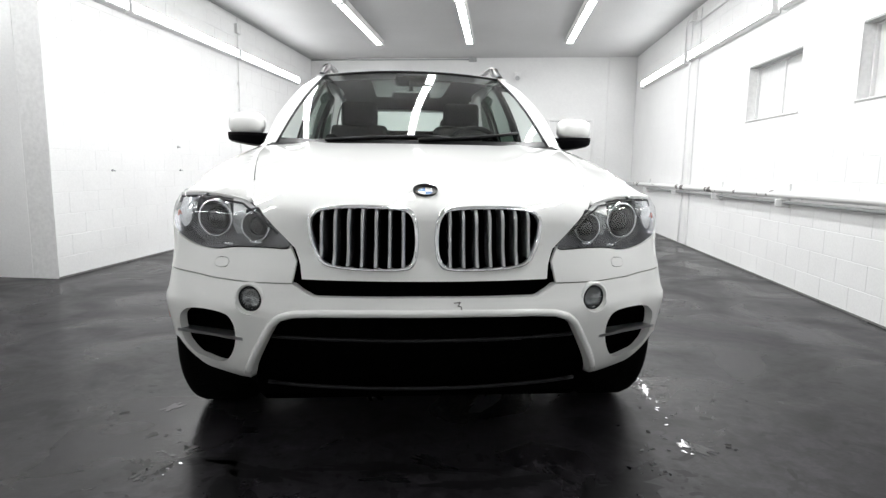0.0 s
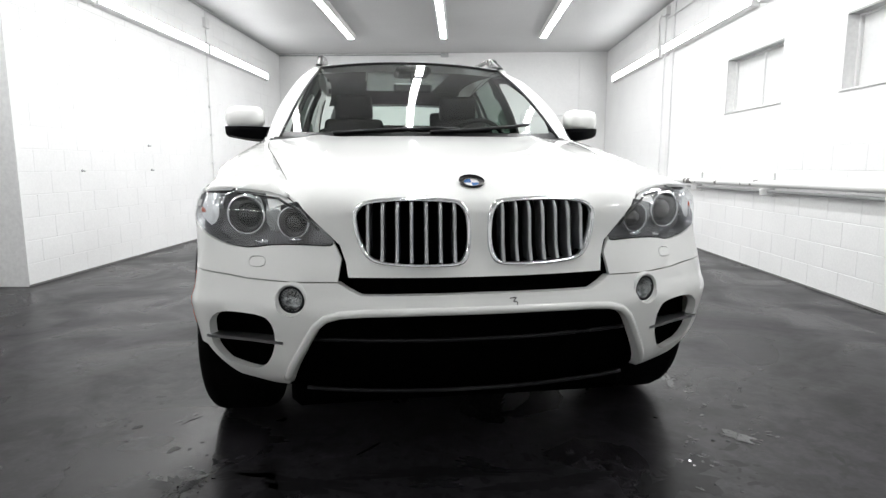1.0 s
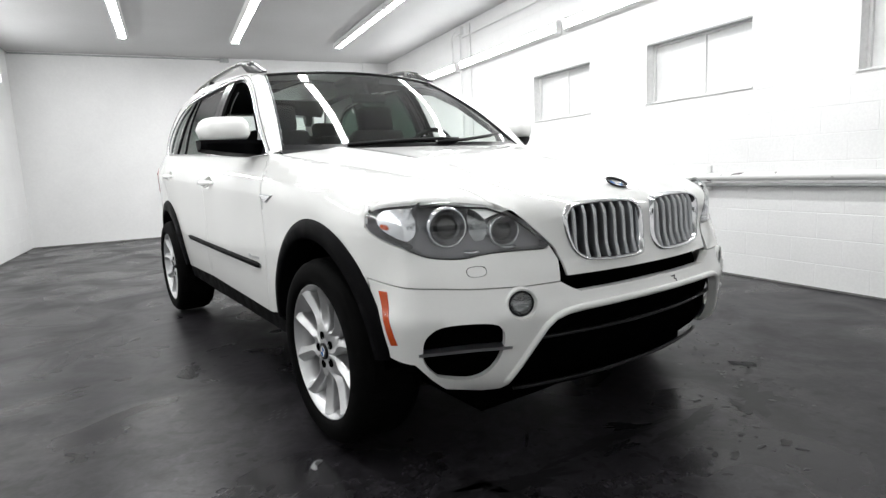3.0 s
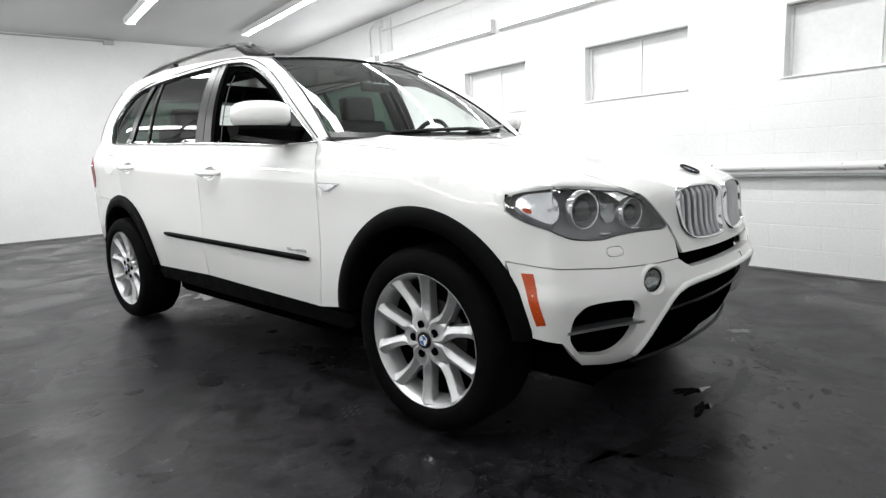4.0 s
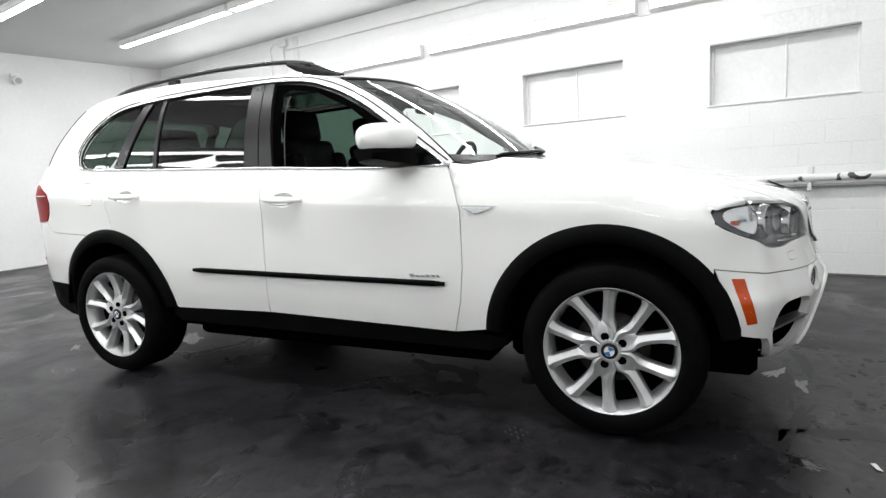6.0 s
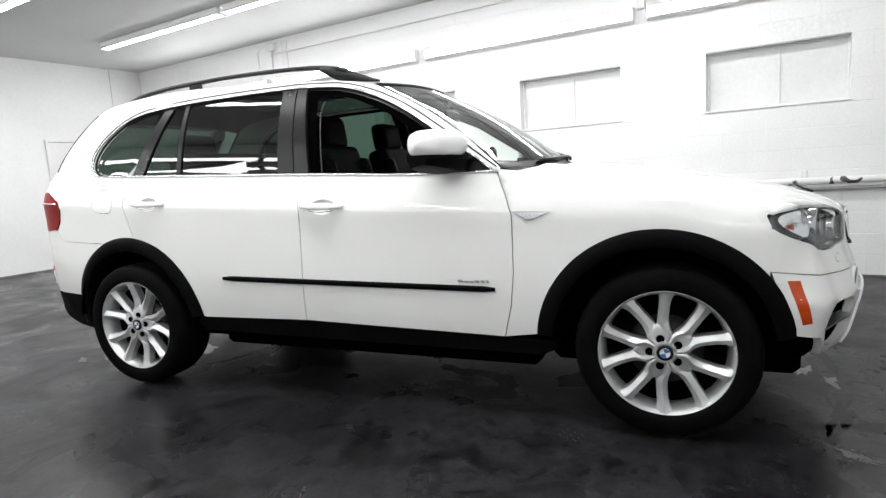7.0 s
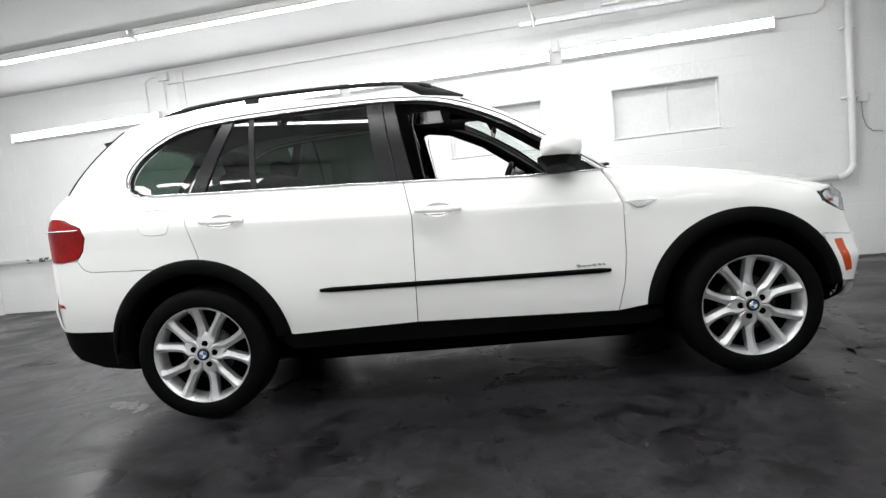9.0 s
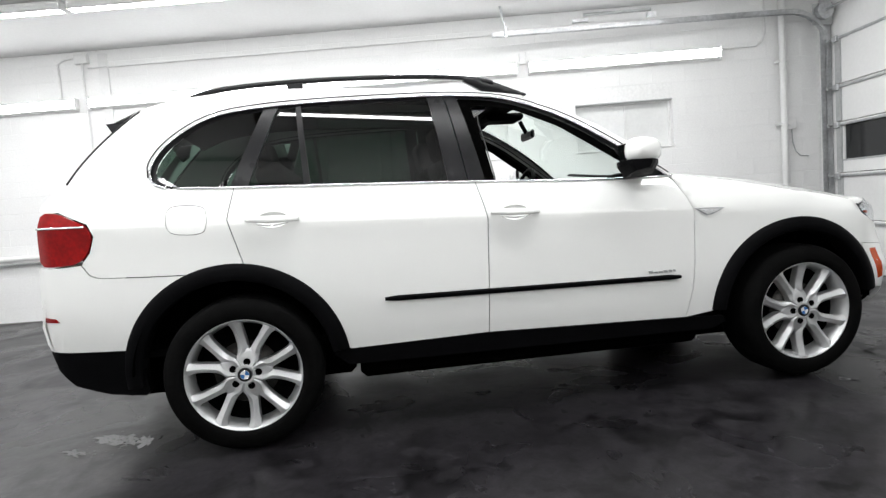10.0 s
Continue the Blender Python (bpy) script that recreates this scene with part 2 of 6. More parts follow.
# added short lamp without a known source, brightens the return face of the recess
copy_thing(wall_lamp, Matrix(((0, 1, 0, -3.92), (0, 0, 1, JOG - 0.001), (1, 0, 0, 2.66), (0, 0, 0, 1))) @ Matrix.Diagonal((1, 0.30, 1, 1)))
copy_thing(wall_lamp, pose(LEFT + 0.001, 2.925, 2.66, 0, -90, 0) @ Matrix.Diagonal((1, 0.43, 1, 1)))
copy_thing(wall_lamp, pose(RIGHT - 0.001, -0.29, 2.61, 0, 90, 0) @ Matrix.Diagonal((1, 0.90, 1, 1)))



# ---- the car's skin, in its own frame: y = 0 at the front axle, +y to the tail, z up ----
def table(xs, ys):
    """A smooth curve through the given points (monotone cubic)."""
    xs, ys = np.array(xs, float), np.array(ys, float)
    h, d = np.diff(xs), np.diff(ys) / np.diff(xs)
    m = np.zeros(len(xs))
    m[0], m[-1] = d[0], d[-1]
    for i in range(1, len(xs) - 1):
        if d[i - 1] * d[i] > 0:
            w1, w2 = 2 * h[i] + h[i - 1], h[i] + 2 * h[i - 1]
            m[i] = (w1 + w2) / (w1 / d[i - 1] + w2 / d[i])

    def at(v):
        i = int(min(max(np.searchsorted(xs, v) - 1, 0), len(xs) - 2))
        t = (v - xs[i]) / h[i]
        if t < 0:
            return float(ys[0] + m[0] * (v - xs[0]))
        if t > 1:
            return float(ys[-1] + m[-1] * (v - xs[-1]))
        a, b = (1 + 2 * t) * (1 - t) ** 2, t * (1 - t) ** 2
        c, e = t * t * (3 - 2 * t), t * t * (t - 1)
        return float(a * ys[i] + b * h[i] * m[i] + c * ys[i + 1] + e * h[i] * m[i + 1])
    return at


FX = [0, 0.1, 0.2, 0.3, 0.4, 0.5, 0.6, 0.7, 0.78, 0.85, 0.89, 0.906, 0.914, 0.923, 0.930]
FY = [-0.83, -0.828, -0.82, -0.806, -0.787, -0.762, -0.724, -0.668, -0.617, -0.578, -0.535, -0.480, -0.41, -0.33, -0.2]
FS = [0.0]
for i in range(1, len(FX)):
    FS.append(FS[-1] + math.hypot(FX[i] - FX[i - 1], FY[i] - FY[i - 1]))
front_x, front_y = table(FS, FX), table(FS, FY)
front_of_x = table(FX[:12], FY[:12])
RECEDE = table([0.2, 0.25, 0.30, 0.36, 0.42, 0.5, 0.56, 0.60, 0.635, 0.68, 0.72, 0.76, 0.80, 0.85, 0.91, 0.94, 0.965, 1.0],
               [0.17, 0.14, 0.11, 0.045, 0.02, 0.004, -0.008, -0.012, 0.0, 0.013, 0.024, 0.039, 0.051, 0.055, 0.062, 0.09, 0.14, 0.24])


def nose(s, z, off=0.0):
    """The front skin: s along the plan curve from the middle, z up. off: outwards."""
    a = abs(s)
    x, y = front_x(a), front_y(a)
    dx, dy = front_x(a + 0.01) - front_x(max(a - 0.01, 0)), front_y(a + 0.01) - front_y(max(a - 0.01, 0))
    n = math.hypot(dx, dy)
    r = RECEDE(z) - off
    fade = 1.0 if a < 0.88 else max(0.0, 1 - (a - 0.88) / 0.24)
    r = (r + off) * (0.25 + 0.75 * fade) - off if z > 0.63 else r
    x, y = x - r * dy / n, y + r * dx / n
    if a > 0.98:
        w = min(1.0, (a - 0.98) / 0.12)
        w = w * w * (3 - 2 * w)
        x += (HALF(y) - TURN_IN(z - crease(y)) - brow(y, z) + off - x) * w
    return Vector((math.copysign(max(x, 0), s) if s else 0.0, y, z))


HALF = table([-0.5, -0.35, -0.2, 0.0, 0.4, 0.8, 1.6, 2.4, 2.9, 3.2, 3.4, 3.55, 3.65, 3.76, 3.89],
             [0.90, 0.921, 0.932, 0.936, 0.926, 0.922, 0.925, 0.924, 0.918, 0.903, 0.887, 0.868, 0.852, 0.818, 0.70])


def crease(y):
    return 0.972 + 0.036 * (y - 0.6)


TURN_IN = table([-0.62, -0.5, -0.35, -0.12, -0.01, 0.0, 0.004, 0.06, 0.12, 0.19, 0.25, 0.35, 0.45, 0.55, 0.65, 0.75, 0.9],
                [0.03, 0.014, 0.006, 0.005, 0.0002, 0.0, 0.0010, 0.018, 0.05, 0.088, 0.104, 0.134, 0.173, 0.222, 0.285, 0.36, 0.49])


def brow(y, z):
    """The wing leans in above the headlight."""
    w = min(1.0, max(0.0, (0.05 - y) / 0.35))
    return 0.035 * w * w * (3 - 2 * w) * min(1.3, max(0.0, (z - 0.87) / 0.10)) ** 1.4


def flank(y, z, off=0.0):
    """The side skin at the car's right (x < 0)."""
    return Vector((-(HALF(y) - TURN_IN(z - crease(y)) - brow(y, z) + off), y, z))


RISE = table([0.0, 0.06, 0.09, 0.14, 0.24, 0.45, 0.75, 1.05, 1.30, 1.6], [0.80, 0.91, 0.94, 0.965, 1.0, 1.05, 1.103, 1.147, 1.176, 1.205])


def bonnet(x, y, off=0.0):
    a = abs(x)
    z = RISE(y - front_of_x(min(a, 0.80)))
    fall = 0.048 * (max(a - 0.4, 0) / 0.5) ** 3 * (1 - 0.6 * min(1, max(0, y / 0.65)))
    ridge = 0.010 * math.exp(-((a - 0.50 - 0.09 * y) / 0.05) ** 2) * min(1, max(0, (y + 0.65) / 0.5))
    return Vector((x, y, z - fall + ridge + off))


ROOF = table([1.30, 1.44, 1.64, 1.88, 2.23, 2.63, 2.96, 3.15, 3.33, 3.47, 3.61, 3.70], [1.625, 1.655, 1.682, 1.702, 1.722, 1.734, 1.722, 1.70, 1.655, 1.54, 1.39, 1.27])
ARCHES = [(0.025, 0.388, 0.508, 0.432), (2.962, 0.352, 0.522, 0.440)]


# ---- car materials ----
M_PAINT = material("white_car_paint", (0.83, 0.835, 0.815), 0.55, coat=1.0, spec=0.2, grain=0.01, grain_scale=200, stain=0.015, stain_scale=2)
M_PLASTIC = material("black_plastic", (0.0035, 0.0035, 0.004), 0.5, grain=0.2, grain_scale=150, bump=0.2, bump_scale=300, stain=0.2, stain_scale=6, rough_var=0.08, spec=0.03)
M_GLOSSBLACK = material("gloss_black_trim", (0.010, 0.010, 0.011), 0.32, grain=0.1, rough_var=0.06, spec=0.22)
# blacker than the trim: shade in openings and underneath is put into this colour
M_SHADOW = material("underbody_shade_black", (0.0015, 0.0015, 0.0015), 0.9, grain=0.3, spec=0.0)
M_CHROME = material("chrome", (0.72, 0.73, 0.74), 0.09, metal=1.0, stain=0.05, stain_scale=20)
M_SEAL = material("grey_rubber_seal", (0.06, 0.06, 0.06), 0.7, grain=0.2, grain_scale=80)
M_SATIN = material("satin_silver", (0.46, 0.47, 0.48), 0.3, metal=0.9, stain=0.1, stain_scale=15)
M_ALLOY = material("silver_alloy_paint", (0.62, 0.625, 0.63), 0.36, metal=0.7, coat=0.25, grain=0.03, grain_scale=300, stain=0.08, stain_scale=18)
M_RUBBER = material("tyre_rubber", (0.0028, 0.0028, 0.0028), 0.8, grain=0.25, grain_scale=40, stain=0.3, stain_scale=9, bump=0.3, bump_scale=150, spec=0.05)
M_AMBER = material("amber_lens", (0.52, 0.062, 0.005), 0.2, coat=0.7, grain=0.15, grain_scale=160)
M_RED = material("red_lens", (0.24, 0.0015, 0.0025), 0.3, spec=0.12, coat=0.04, grain=0.2, grain_scale=60, stain=0.15, stain_scale=12)
M_BOWL = material("lamp_reflector", (0.85, 0.86, 0.87), 0.2, metal=0.9, grain=0.1, grain_scale=90)
M_LAMPGREY = material("grey_lamp_bezel", (0.20, 0.20, 0.21), 0.26, metal=0.5, grain=0.1, stain=0.2, stain_scale=20)
M_LENS = material("dark_projector_lens", (0.008, 0.009, 0.011), 0.05, coat=0.6, grain=0.1)
M_FOG = material("smoky_lamp_reflector", (0.30, 0.31, 0.31), 0.24, metal=0.9, grain=0.5, grain_scale=60)
M_BLUE = material("blue_enamel", (0.05, 0.17, 0.45), 0.2, coat=0.8, grain=0.05)
M_ENAMEL = material("white_enamel", (0.8, 0.8, 0.8), 0.2, coat=0.8, grain=0.02)
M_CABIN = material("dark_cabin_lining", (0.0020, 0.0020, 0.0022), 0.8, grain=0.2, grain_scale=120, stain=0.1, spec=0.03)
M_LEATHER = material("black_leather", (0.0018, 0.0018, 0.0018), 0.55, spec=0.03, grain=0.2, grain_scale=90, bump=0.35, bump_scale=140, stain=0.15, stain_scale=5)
M_DISC = material("brake_disc_steel", (0.04, 0.038, 0.036), 0.4, metal=0.9, grain=0.2, stain=0.2, stain_scale=14)
M_SCREEN = glass("clear_windscreen", (0.84, 0.91, 0.875))
M_PRIVACY = glass("dark_tinted_glass", (0.055, 0.095, 0.073), faced=0.05)
M_LAMPGLASS = glass("clear_lamp_cover", (0.93, 0.94, 0.95))


def inside(p, poly):
    x, y = p
    hit = False
    j = len(poly) - 1
    for i in range(len(poly)):
        (xi, yi), (xj, yj) = poly[i], poly[j]
        if (yi > y) != (yj > y) and x < (xj - xi) * (y - yi) / (yj - yi) + xi:
            hit = not hit
        j = i
    return hit


def dense(poly, step, closed=True):
    out = []
    pts = list(poly) + ([poly[0]] if closed else [])
    for a, b in zip(pts, pts[1:]):
        n = max(1, int(math.hypot(b[0] - a[0], b[1] - a[1]) / step))
        out += [(a[0] + (b[0] - a[0]) * k / n, a[1] + (b[1] - a[1]) * k / n) for k in range(n)]
    return out + ([] if closed else [pts[-1]])


def rounded(poly, rounds=2, closed=True):
    """Cuts the corners of an outline."""
    for _ in range(rounds):
        pts = list(poly) + ([poly[0]] if closed else [])
        new_poly = [] if closed else [pts[0]]
        for a, b in zip(pts, pts[1:]):
            new_poly += [(a[0] * .75 + b[0] * .25, a[1] * .75 + b[1] * .25), (a[0] * .25 + b[0] * .75, a[1] * .25 + b[1] * .75)]
        poly = new_poly if closed else new_poly + [pts[-1]]
    return poly


def soft_corners(poly, r):
    out = []
    n = len(poly)
    for i in range(n):
        p, a, b = Vector(poly[i]), Vector(poly[i - 1]), Vector(poly[(i + 1) % n])
        for q in (a, b):
            out.append(tuple(p + (q - p).normalized() * r))
    return rounded(out, 2)


def ring(cx, cy, r, n=24, ry=None):
    return [(cx + r * math.cos(2 * math.pi * k / n), cy + (ry or r) * math.sin(2 * math.pi * k / n)) for k in range(n)]


def panel(bm, outline, skin, holes=(), step=0.05, thick=0.012, edge=0.03, off=0.0, out=(0, 1.5, 0.7), solid=False, creased=False):
    """A sheet-metal panel: an outline on a skin, with holes, and a rim that turns inwards."""
    loops = [dense(outline, edge)] + [dense(h, edge) for h in holes]
    pts, edges = [], []
    for lp in loops:
        base = len(pts)
        pts += lp
        edges += [(base + i, base + (i + 1) % len(lp)) for i in range(len(lp))]
    us, vs = [p[0] for p in loops[0]], [p[1] for p in loops[0]]
    nu, nv = int((max(us) - min(us)) / step) + 1, int((max(vs) - min(vs)) / step) + 1
    if creased:
        border = len(pts)
        for k in range(int((max(us) - min(us)) / 0.02)):
            for d in (-0.004, 0.004):
                p = (min(us) + 0.02 * k, crease(min(us) + 0.02 * k) + d)
                if inside(p, loops[0]) and not any(inside(p, h) for h in loops[1:]):
                    if min((p[0] - q[0]) ** 2 + (p[1] - q[1]) ** 2 for q in pts[:border]) > 0.012 ** 2:
                        pts.append(p)
    for i in range(nu + 1):
        for j in range(nv + 1):
            p = (min(us) + (i + 0.5 * (j % 2)) * step, min(vs) + j * step)
            if creased and abs(p[1] - crease(p[0])) < 0.014:
                continue
            if inside(p, loops[0]) and not any(inside(p, h) for h in loops[1:]):
                if min((p[0] - q[0]) ** 2 + (p[1] - q[1]) ** 2 for q in pts[:sum(map(len, loops))]) > (0.95 * edge) ** 2:
                    pts.append(p)
    co, _, faces, _, _, _ = mathutils.geometry.delaunay_2d_cdt([Vector(p) for p in pts], edges, [], 0, 1e-6)
    tris = []
    for f in faces:
        c = (sum(co[i][0] for i in f) / 3, sum(co[i][1] for i in f) / 3)
        p, q, r = (co[i] for i in f)
        if abs((q[0] - p[0]) * (r[1] - p[1]) - (q[1] - p[1]) * (r[0] - p[0])) < 8e-6:
            continue
        if inside(c, loops[0]) and not any(inside(c, h) for h in loops[1:]):
            tris.append(f)
    top = {i: bm.verts.new(skin(co[i][0], co[i][1], off)) for f in tris for i in f}
    centre = Vector(out)
    made = []
    count = {}
    for f in tris:
        try:
            made.append(bm.faces.new([top[i] for i in f]))
        except ValueError:
            continue
        for a, b in zip(f, (*f[1:], f[0])):
            count.setdefault((min(a, b), max(a, b)), []).append((a, b))
    for f in made:
        f.normal_update()
    flip = sum(f.normal.dot(f.calc_center_median() - centre) for f in made) < 0
    rim_a, rim_b = {}, {}
    for es in count.values():
        if len(es) == 1 and thick:
            a, b = es[0]
            for i in (a, b):
                if i not in rim_a:
                    rim_a[i] = bm.verts.new(top[i].co)
                    rim_b[i] = bm.verts.new(skin(co[i][0], co[i][1], off - thick))
            fc = [rim_a[b], rim_a[a], rim_b[a], rim_b[b]]
            made.append(bm.faces.new(fc))
    if solid:
        low = {}
        for f in tris:
            for i in f:
                if i not in low:
                    low[i] = bm.verts.new(skin(co[i][0], co[i][1], off - thick))
            made.append(bm.faces.new([low[i] for i in f][::-1]))
    if flip:
        bmesh.ops.reverse_faces(bm, faces=made)
    return bm


def loft(bm, a, b, rows, skin, off=0.0, n=60):
    """A strip of skin between two open curves."""
    def resample(c):
        d = [0]
        for p, q in zip(c, c[1:]):
            d.append(d[-1] + math.hypot(q[0] - p[0], q[1] - p[1]))
        out = []
        for k in range(n + 1):
            t = d[-1] * k / n
            i = max(j for j in range(len(d) - 1) if d[j] <= t + 1e-9)
            w = (t - d[i]) / max(d[i + 1] - d[i], 1e-9)
            out.append((c[i][0] * (1 - w) + c[i + 1][0] * w, c[i][1] * (1 - w) + c[i + 1][1] * w))
        return out
    A, B = resample(a), resample(b)
    grid = [[bm.verts.new(skin(p[0] + (q[0] - p[0]) * r / rows, p[1] + (q[1] - p[1]) * r / rows, off)) for p, q in zip(A, B)] for r in range(rows + 1)]
    for r in range(rows):
        for k in range(n):
            bm.faces.new((grid[r][k], grid[r][k + 1], grid[r + 1][k + 1], grid[r + 1][k]))
    return bm


def mirrored(skin):
    def f(u, v, off=0.0):
        p = skin(u, v, off)
        return Vector((-p.x, p.y, p.z))
    return f


def nose_half(sign):
    return lambda s, z, off=0.0: nose(sign * s, z, off)


def lathe(bm, profile, n=48, axis="X"):
    """Turns (radius, along) round the x axis."""
    rings = [[bm.verts.new((h, r * math.cos(2 * math.pi * k / n), r * math.sin(2 * math.pi * k / n))) for k in range(n)] for r, h in profile]
    for a, b in zip(rings, rings[1:]):
        for k in range(n):
            bm.faces.new((a[k], a[(k + 1) % n], b[(k + 1) % n], b[k]))
    return bm


def disc(bm, r, h, n=32):
    vs = [bm.verts.new((h, r * math.cos(2 * math.pi * k / n), r * math.sin(2 * math.pi * k / n))) for k in range(n)]
    bm.faces.new(vs)
    return bm


def arc(cy, cz, r, a0, a1, n=24):
    return [(cy + r * math.cos(radians(a0 + (a1 - a0) * k / n)), cz + r * math.sin(radians(a0 + (a1 - a0) * k / n))) for k in range(n + 1)]


# ---- the car ----
CAR = pose(0.090, 0.160, -0.004, 0.6, 0, 9.96) @ Matrix.Diagonal((1.0, 1.0, 0.984, 1))
suv = thing("suv", "white sport utility vehicle with black wheel arches, parked", "car", CAR)
BELT = table([0.70, 0.95, 1.72, 2.43, 2.93, 3.23, 3.7], [1.156, 1.156, 1.186, 1.211, 1.228, 1.242, 1.27])
HOOD_X = table([-0.66, -0.41, 0.0, 0.33, 0.62, 0.8], [0.548, 0.612, 0.70, 0.765, 0.80, 0.81])
WAIST = [(y / 100, BELT(y / 100)) for y in range(70, 324, 8)]


def edge_height(y):
    """Where flank and bonnet meet."""
    lo, hi = 0.85, 1.2
    for _ in range(30):
        mid = (lo + hi) / 2
        if bonnet(flank(y, mid).x, y).z > mid:
            lo = mid
        else:
            hi = mid
    return lo


BROW_Z = 0.955


def hood_base(s):
    """Where the nose turns over into the bonnet."""
    a = min(abs(s), 0.66)
    p = nose(a, BROW_Z)
    return p.x + abs(s) - a, p.y + (abs(s) - a) * 0.5


def hood_skin(s, v, off=0.0):
    """Nose below, bonnet above, in one sheet: v is the height, past the turn the way back."""
    if v <= BROW_Z:
        return nose(s, v, off)
    x, y = hood_base(s)
    p = bonnet(math.copysign(x, s), y + v - BROW_Z, off)
    p.z += (BROW_Z - bonnet(x, y).z) * math.exp(-(v - BROW_Z) / 0.12)
    return p


def hood_uv(x, y):
    lo, hi = 0.0, 1.4
    for _ in range(30):
        mid = (lo + hi) / 2
        if hood_base(mid)[0] < abs(x):
            lo = mid
        else:
            hi = mid
    return math.copysign(lo, x), BROW_Z + y - hood_base(lo)[1]


# bonnet with its nose round the two grilles
KIDNEY = rounded([(0.395, 0.925), (0.30, 0.944), (0.10, 0.942), (0.034, 0.93), (0.022, 0.83), (0.034, 0.748), (0.08, 0.734), (0.29, 0.738), (0.355, 0.762), (0.388, 0.836)], 2)
bm = bmesh.new()
nose_out = [(0.40, 0.706), (0.41, 0.75), (0.432, 0.80), (0.47, 0.835), (0.575, 0.925), (0.655, 0.957)]
hood_side = [(HOOD_X(y), y) for y in np.linspace(-0.52, 0.62, 14)]
hood_rear = [(x, 0.47 + 0.15 * (x / 0.8) ** 2) for x in np.linspace(0.78, -0.78, 17)]
hood_out = nose_out + [hood_uv(*p) for p in hood_side]
panel(bm, hood_out + [hood_uv(*p) for p in hood_rear] + [(-a, b) for a, b in hood_out[::-1]] + [(0, 0.706)], hood_skin,
      [KIDNEY, [(-a, b) for a, b in KIDNEY]], step=0.035, edge=0.02, out=(0, 0, 0.8))
hood = part("bonnet", bm, M_PAINT, suv, "white bonnet wrapped round the grilles", smooth=True)

# badge on the bonnet: a disc with quarters
def roundel(parent, m, r):
    b = thing_part("roundel", lathe(bmesh.new(), [(r, -0.004), (r, 0.002), (r * 0.93, 0.004), (r * 0.6, 0.004)], 32), M_GLOSSBLACK, parent, m, "dark rimmed round badge")
    for k in range(4):
        bq = bmesh.new()
        vs = [bq.verts.new((0.005, 0, 0))] + [bq.verts.new((0.005, r * 0.62 * math.cos(math.pi / 2 * k + math.pi / 2 * j / 6), r * 0.62 * math.sin(math.pi / 2 * k + math.pi / 2 * j / 6))) for j in range(7)]
        bq.faces.new(vs)
        part("quarter", bq, (M_BLUE, M_ENAMEL)[k % 2], b)
    rim = lathe(bmesh.new(), [(r * 0.6, 0.003), (r * 0.62, 0.007), (r * 0.66, 0.003)], 32)
    part("bezel", rim, M_CHROME, b, smooth=True)
    return b


def thing_part(name, bm_, mat, parent, m, label=""):
    return part(name, bm_, mat, parent, label, smooth=True, at=m)


roundel(suv, pose(0, -0.650, 0.9885, 0, 0, 0) @ pose(0, 0, 0, 0, 65, 90), 0.041)

# kidney grilles
for sg in (-1, 1):
    sk = nose_half(sg)
    bm = bmesh.new()
    outer = KIDNEY
    inner = [(0.21 + (a - 0.21) * 0.93, 0.838 + (b - 0.838) * 0.90) for a, b in KIDNEY]
    loops = []
    for ofs, loop in ((0.0, outer), (0.014, [(0.21 + (a - 0.21) * 0.975, 0.838 + (b - 0.838) * 0.965) for a, b in KIDNEY]), (0.010, inner), (-0.03, inner)):
        loops.append([bm.verts.new(sk(a, b, ofs)) for a, b in loop])
    for p, q in zip(loops, loops[1:]):
        for k in range(len(p)):
            bm.faces.new((p[k], p[(k + 1) % len(p)], q[(k + 1) % len(p)], q[k]))
    bmesh.ops.recalc_face_normals(bm, faces=bm.faces)
    g = part("grille", bm, M_CHROME, suv, "chrome framed kidney grille with upright bars", smooth=True)
    # near-black sheet standing in for the shade behind the bars
    part("mesh_back", panel(bmesh.new(), inner, sk, thick=0, off=-0.06), M_SHADOW, g)
    for k in range(7):
        s0 = 0.075 + 0.045 * k
        zz = [b for a, b in inner if abs(a - s0) < 0.03]
        z0, z1 = min(zz) + 0.002, max(zz) - 0.002
        bb = bmesh.new()
        rows = []
        for j in range(9):
            z = z0 + (z1 - z0) * j / 8
            rows.append([bb.verts.new(sk(s0 + dx, z, o)) for dx, o in ((-0.0065, -0.05), (-0.0065, -0.004), (-0.003, 0.004), (0.003, 0.004), (0.0065, -0.004), (0.0065, -0.05))])
        for p, q in zip(rows, rows[1:]):
            for i in range(5):
                bb.faces.new((p[i], p[i + 1], q[i + 1], q[i]))
        part("bar", bb, M_SATIN, g, smooth=True)

# front bumper
AIR = soft_corners([(0.640, 0.586), (0.862, 0.582), (0.906, 0.500), (0.876, 0.418), (0.812, 0.386), (0.702, 0.388), (0.632, 0.485)], 0.030)
FOG = ring(0.577, 0.634, 0.049, 28)
half = [(0.36, 0.652), (0.40, 0.670), (0.43, 0.689), (0.55, 0.686), (0.745, 0.687), (0.93, 0.700), (1.12, 0.718), (1.08, 0.60), (1.03, 0.466), (0.996, 0.462),
        (0.923, 0.453), (0.86, 0.39), (0.822, 0.350), (0.70, 0.328), (0.64, 0.334), (0.615, 0.356), (0.512, 0.517), (0.490, 0.549), (0.462, 0.572), (0.42, 0.586), (0.346, 0.592)]
bm = bmesh.new()
bump_out = half + [(0, 0.600)] + [(-a, b) for a, b in half[::-1]] + [(0, 0.655)]
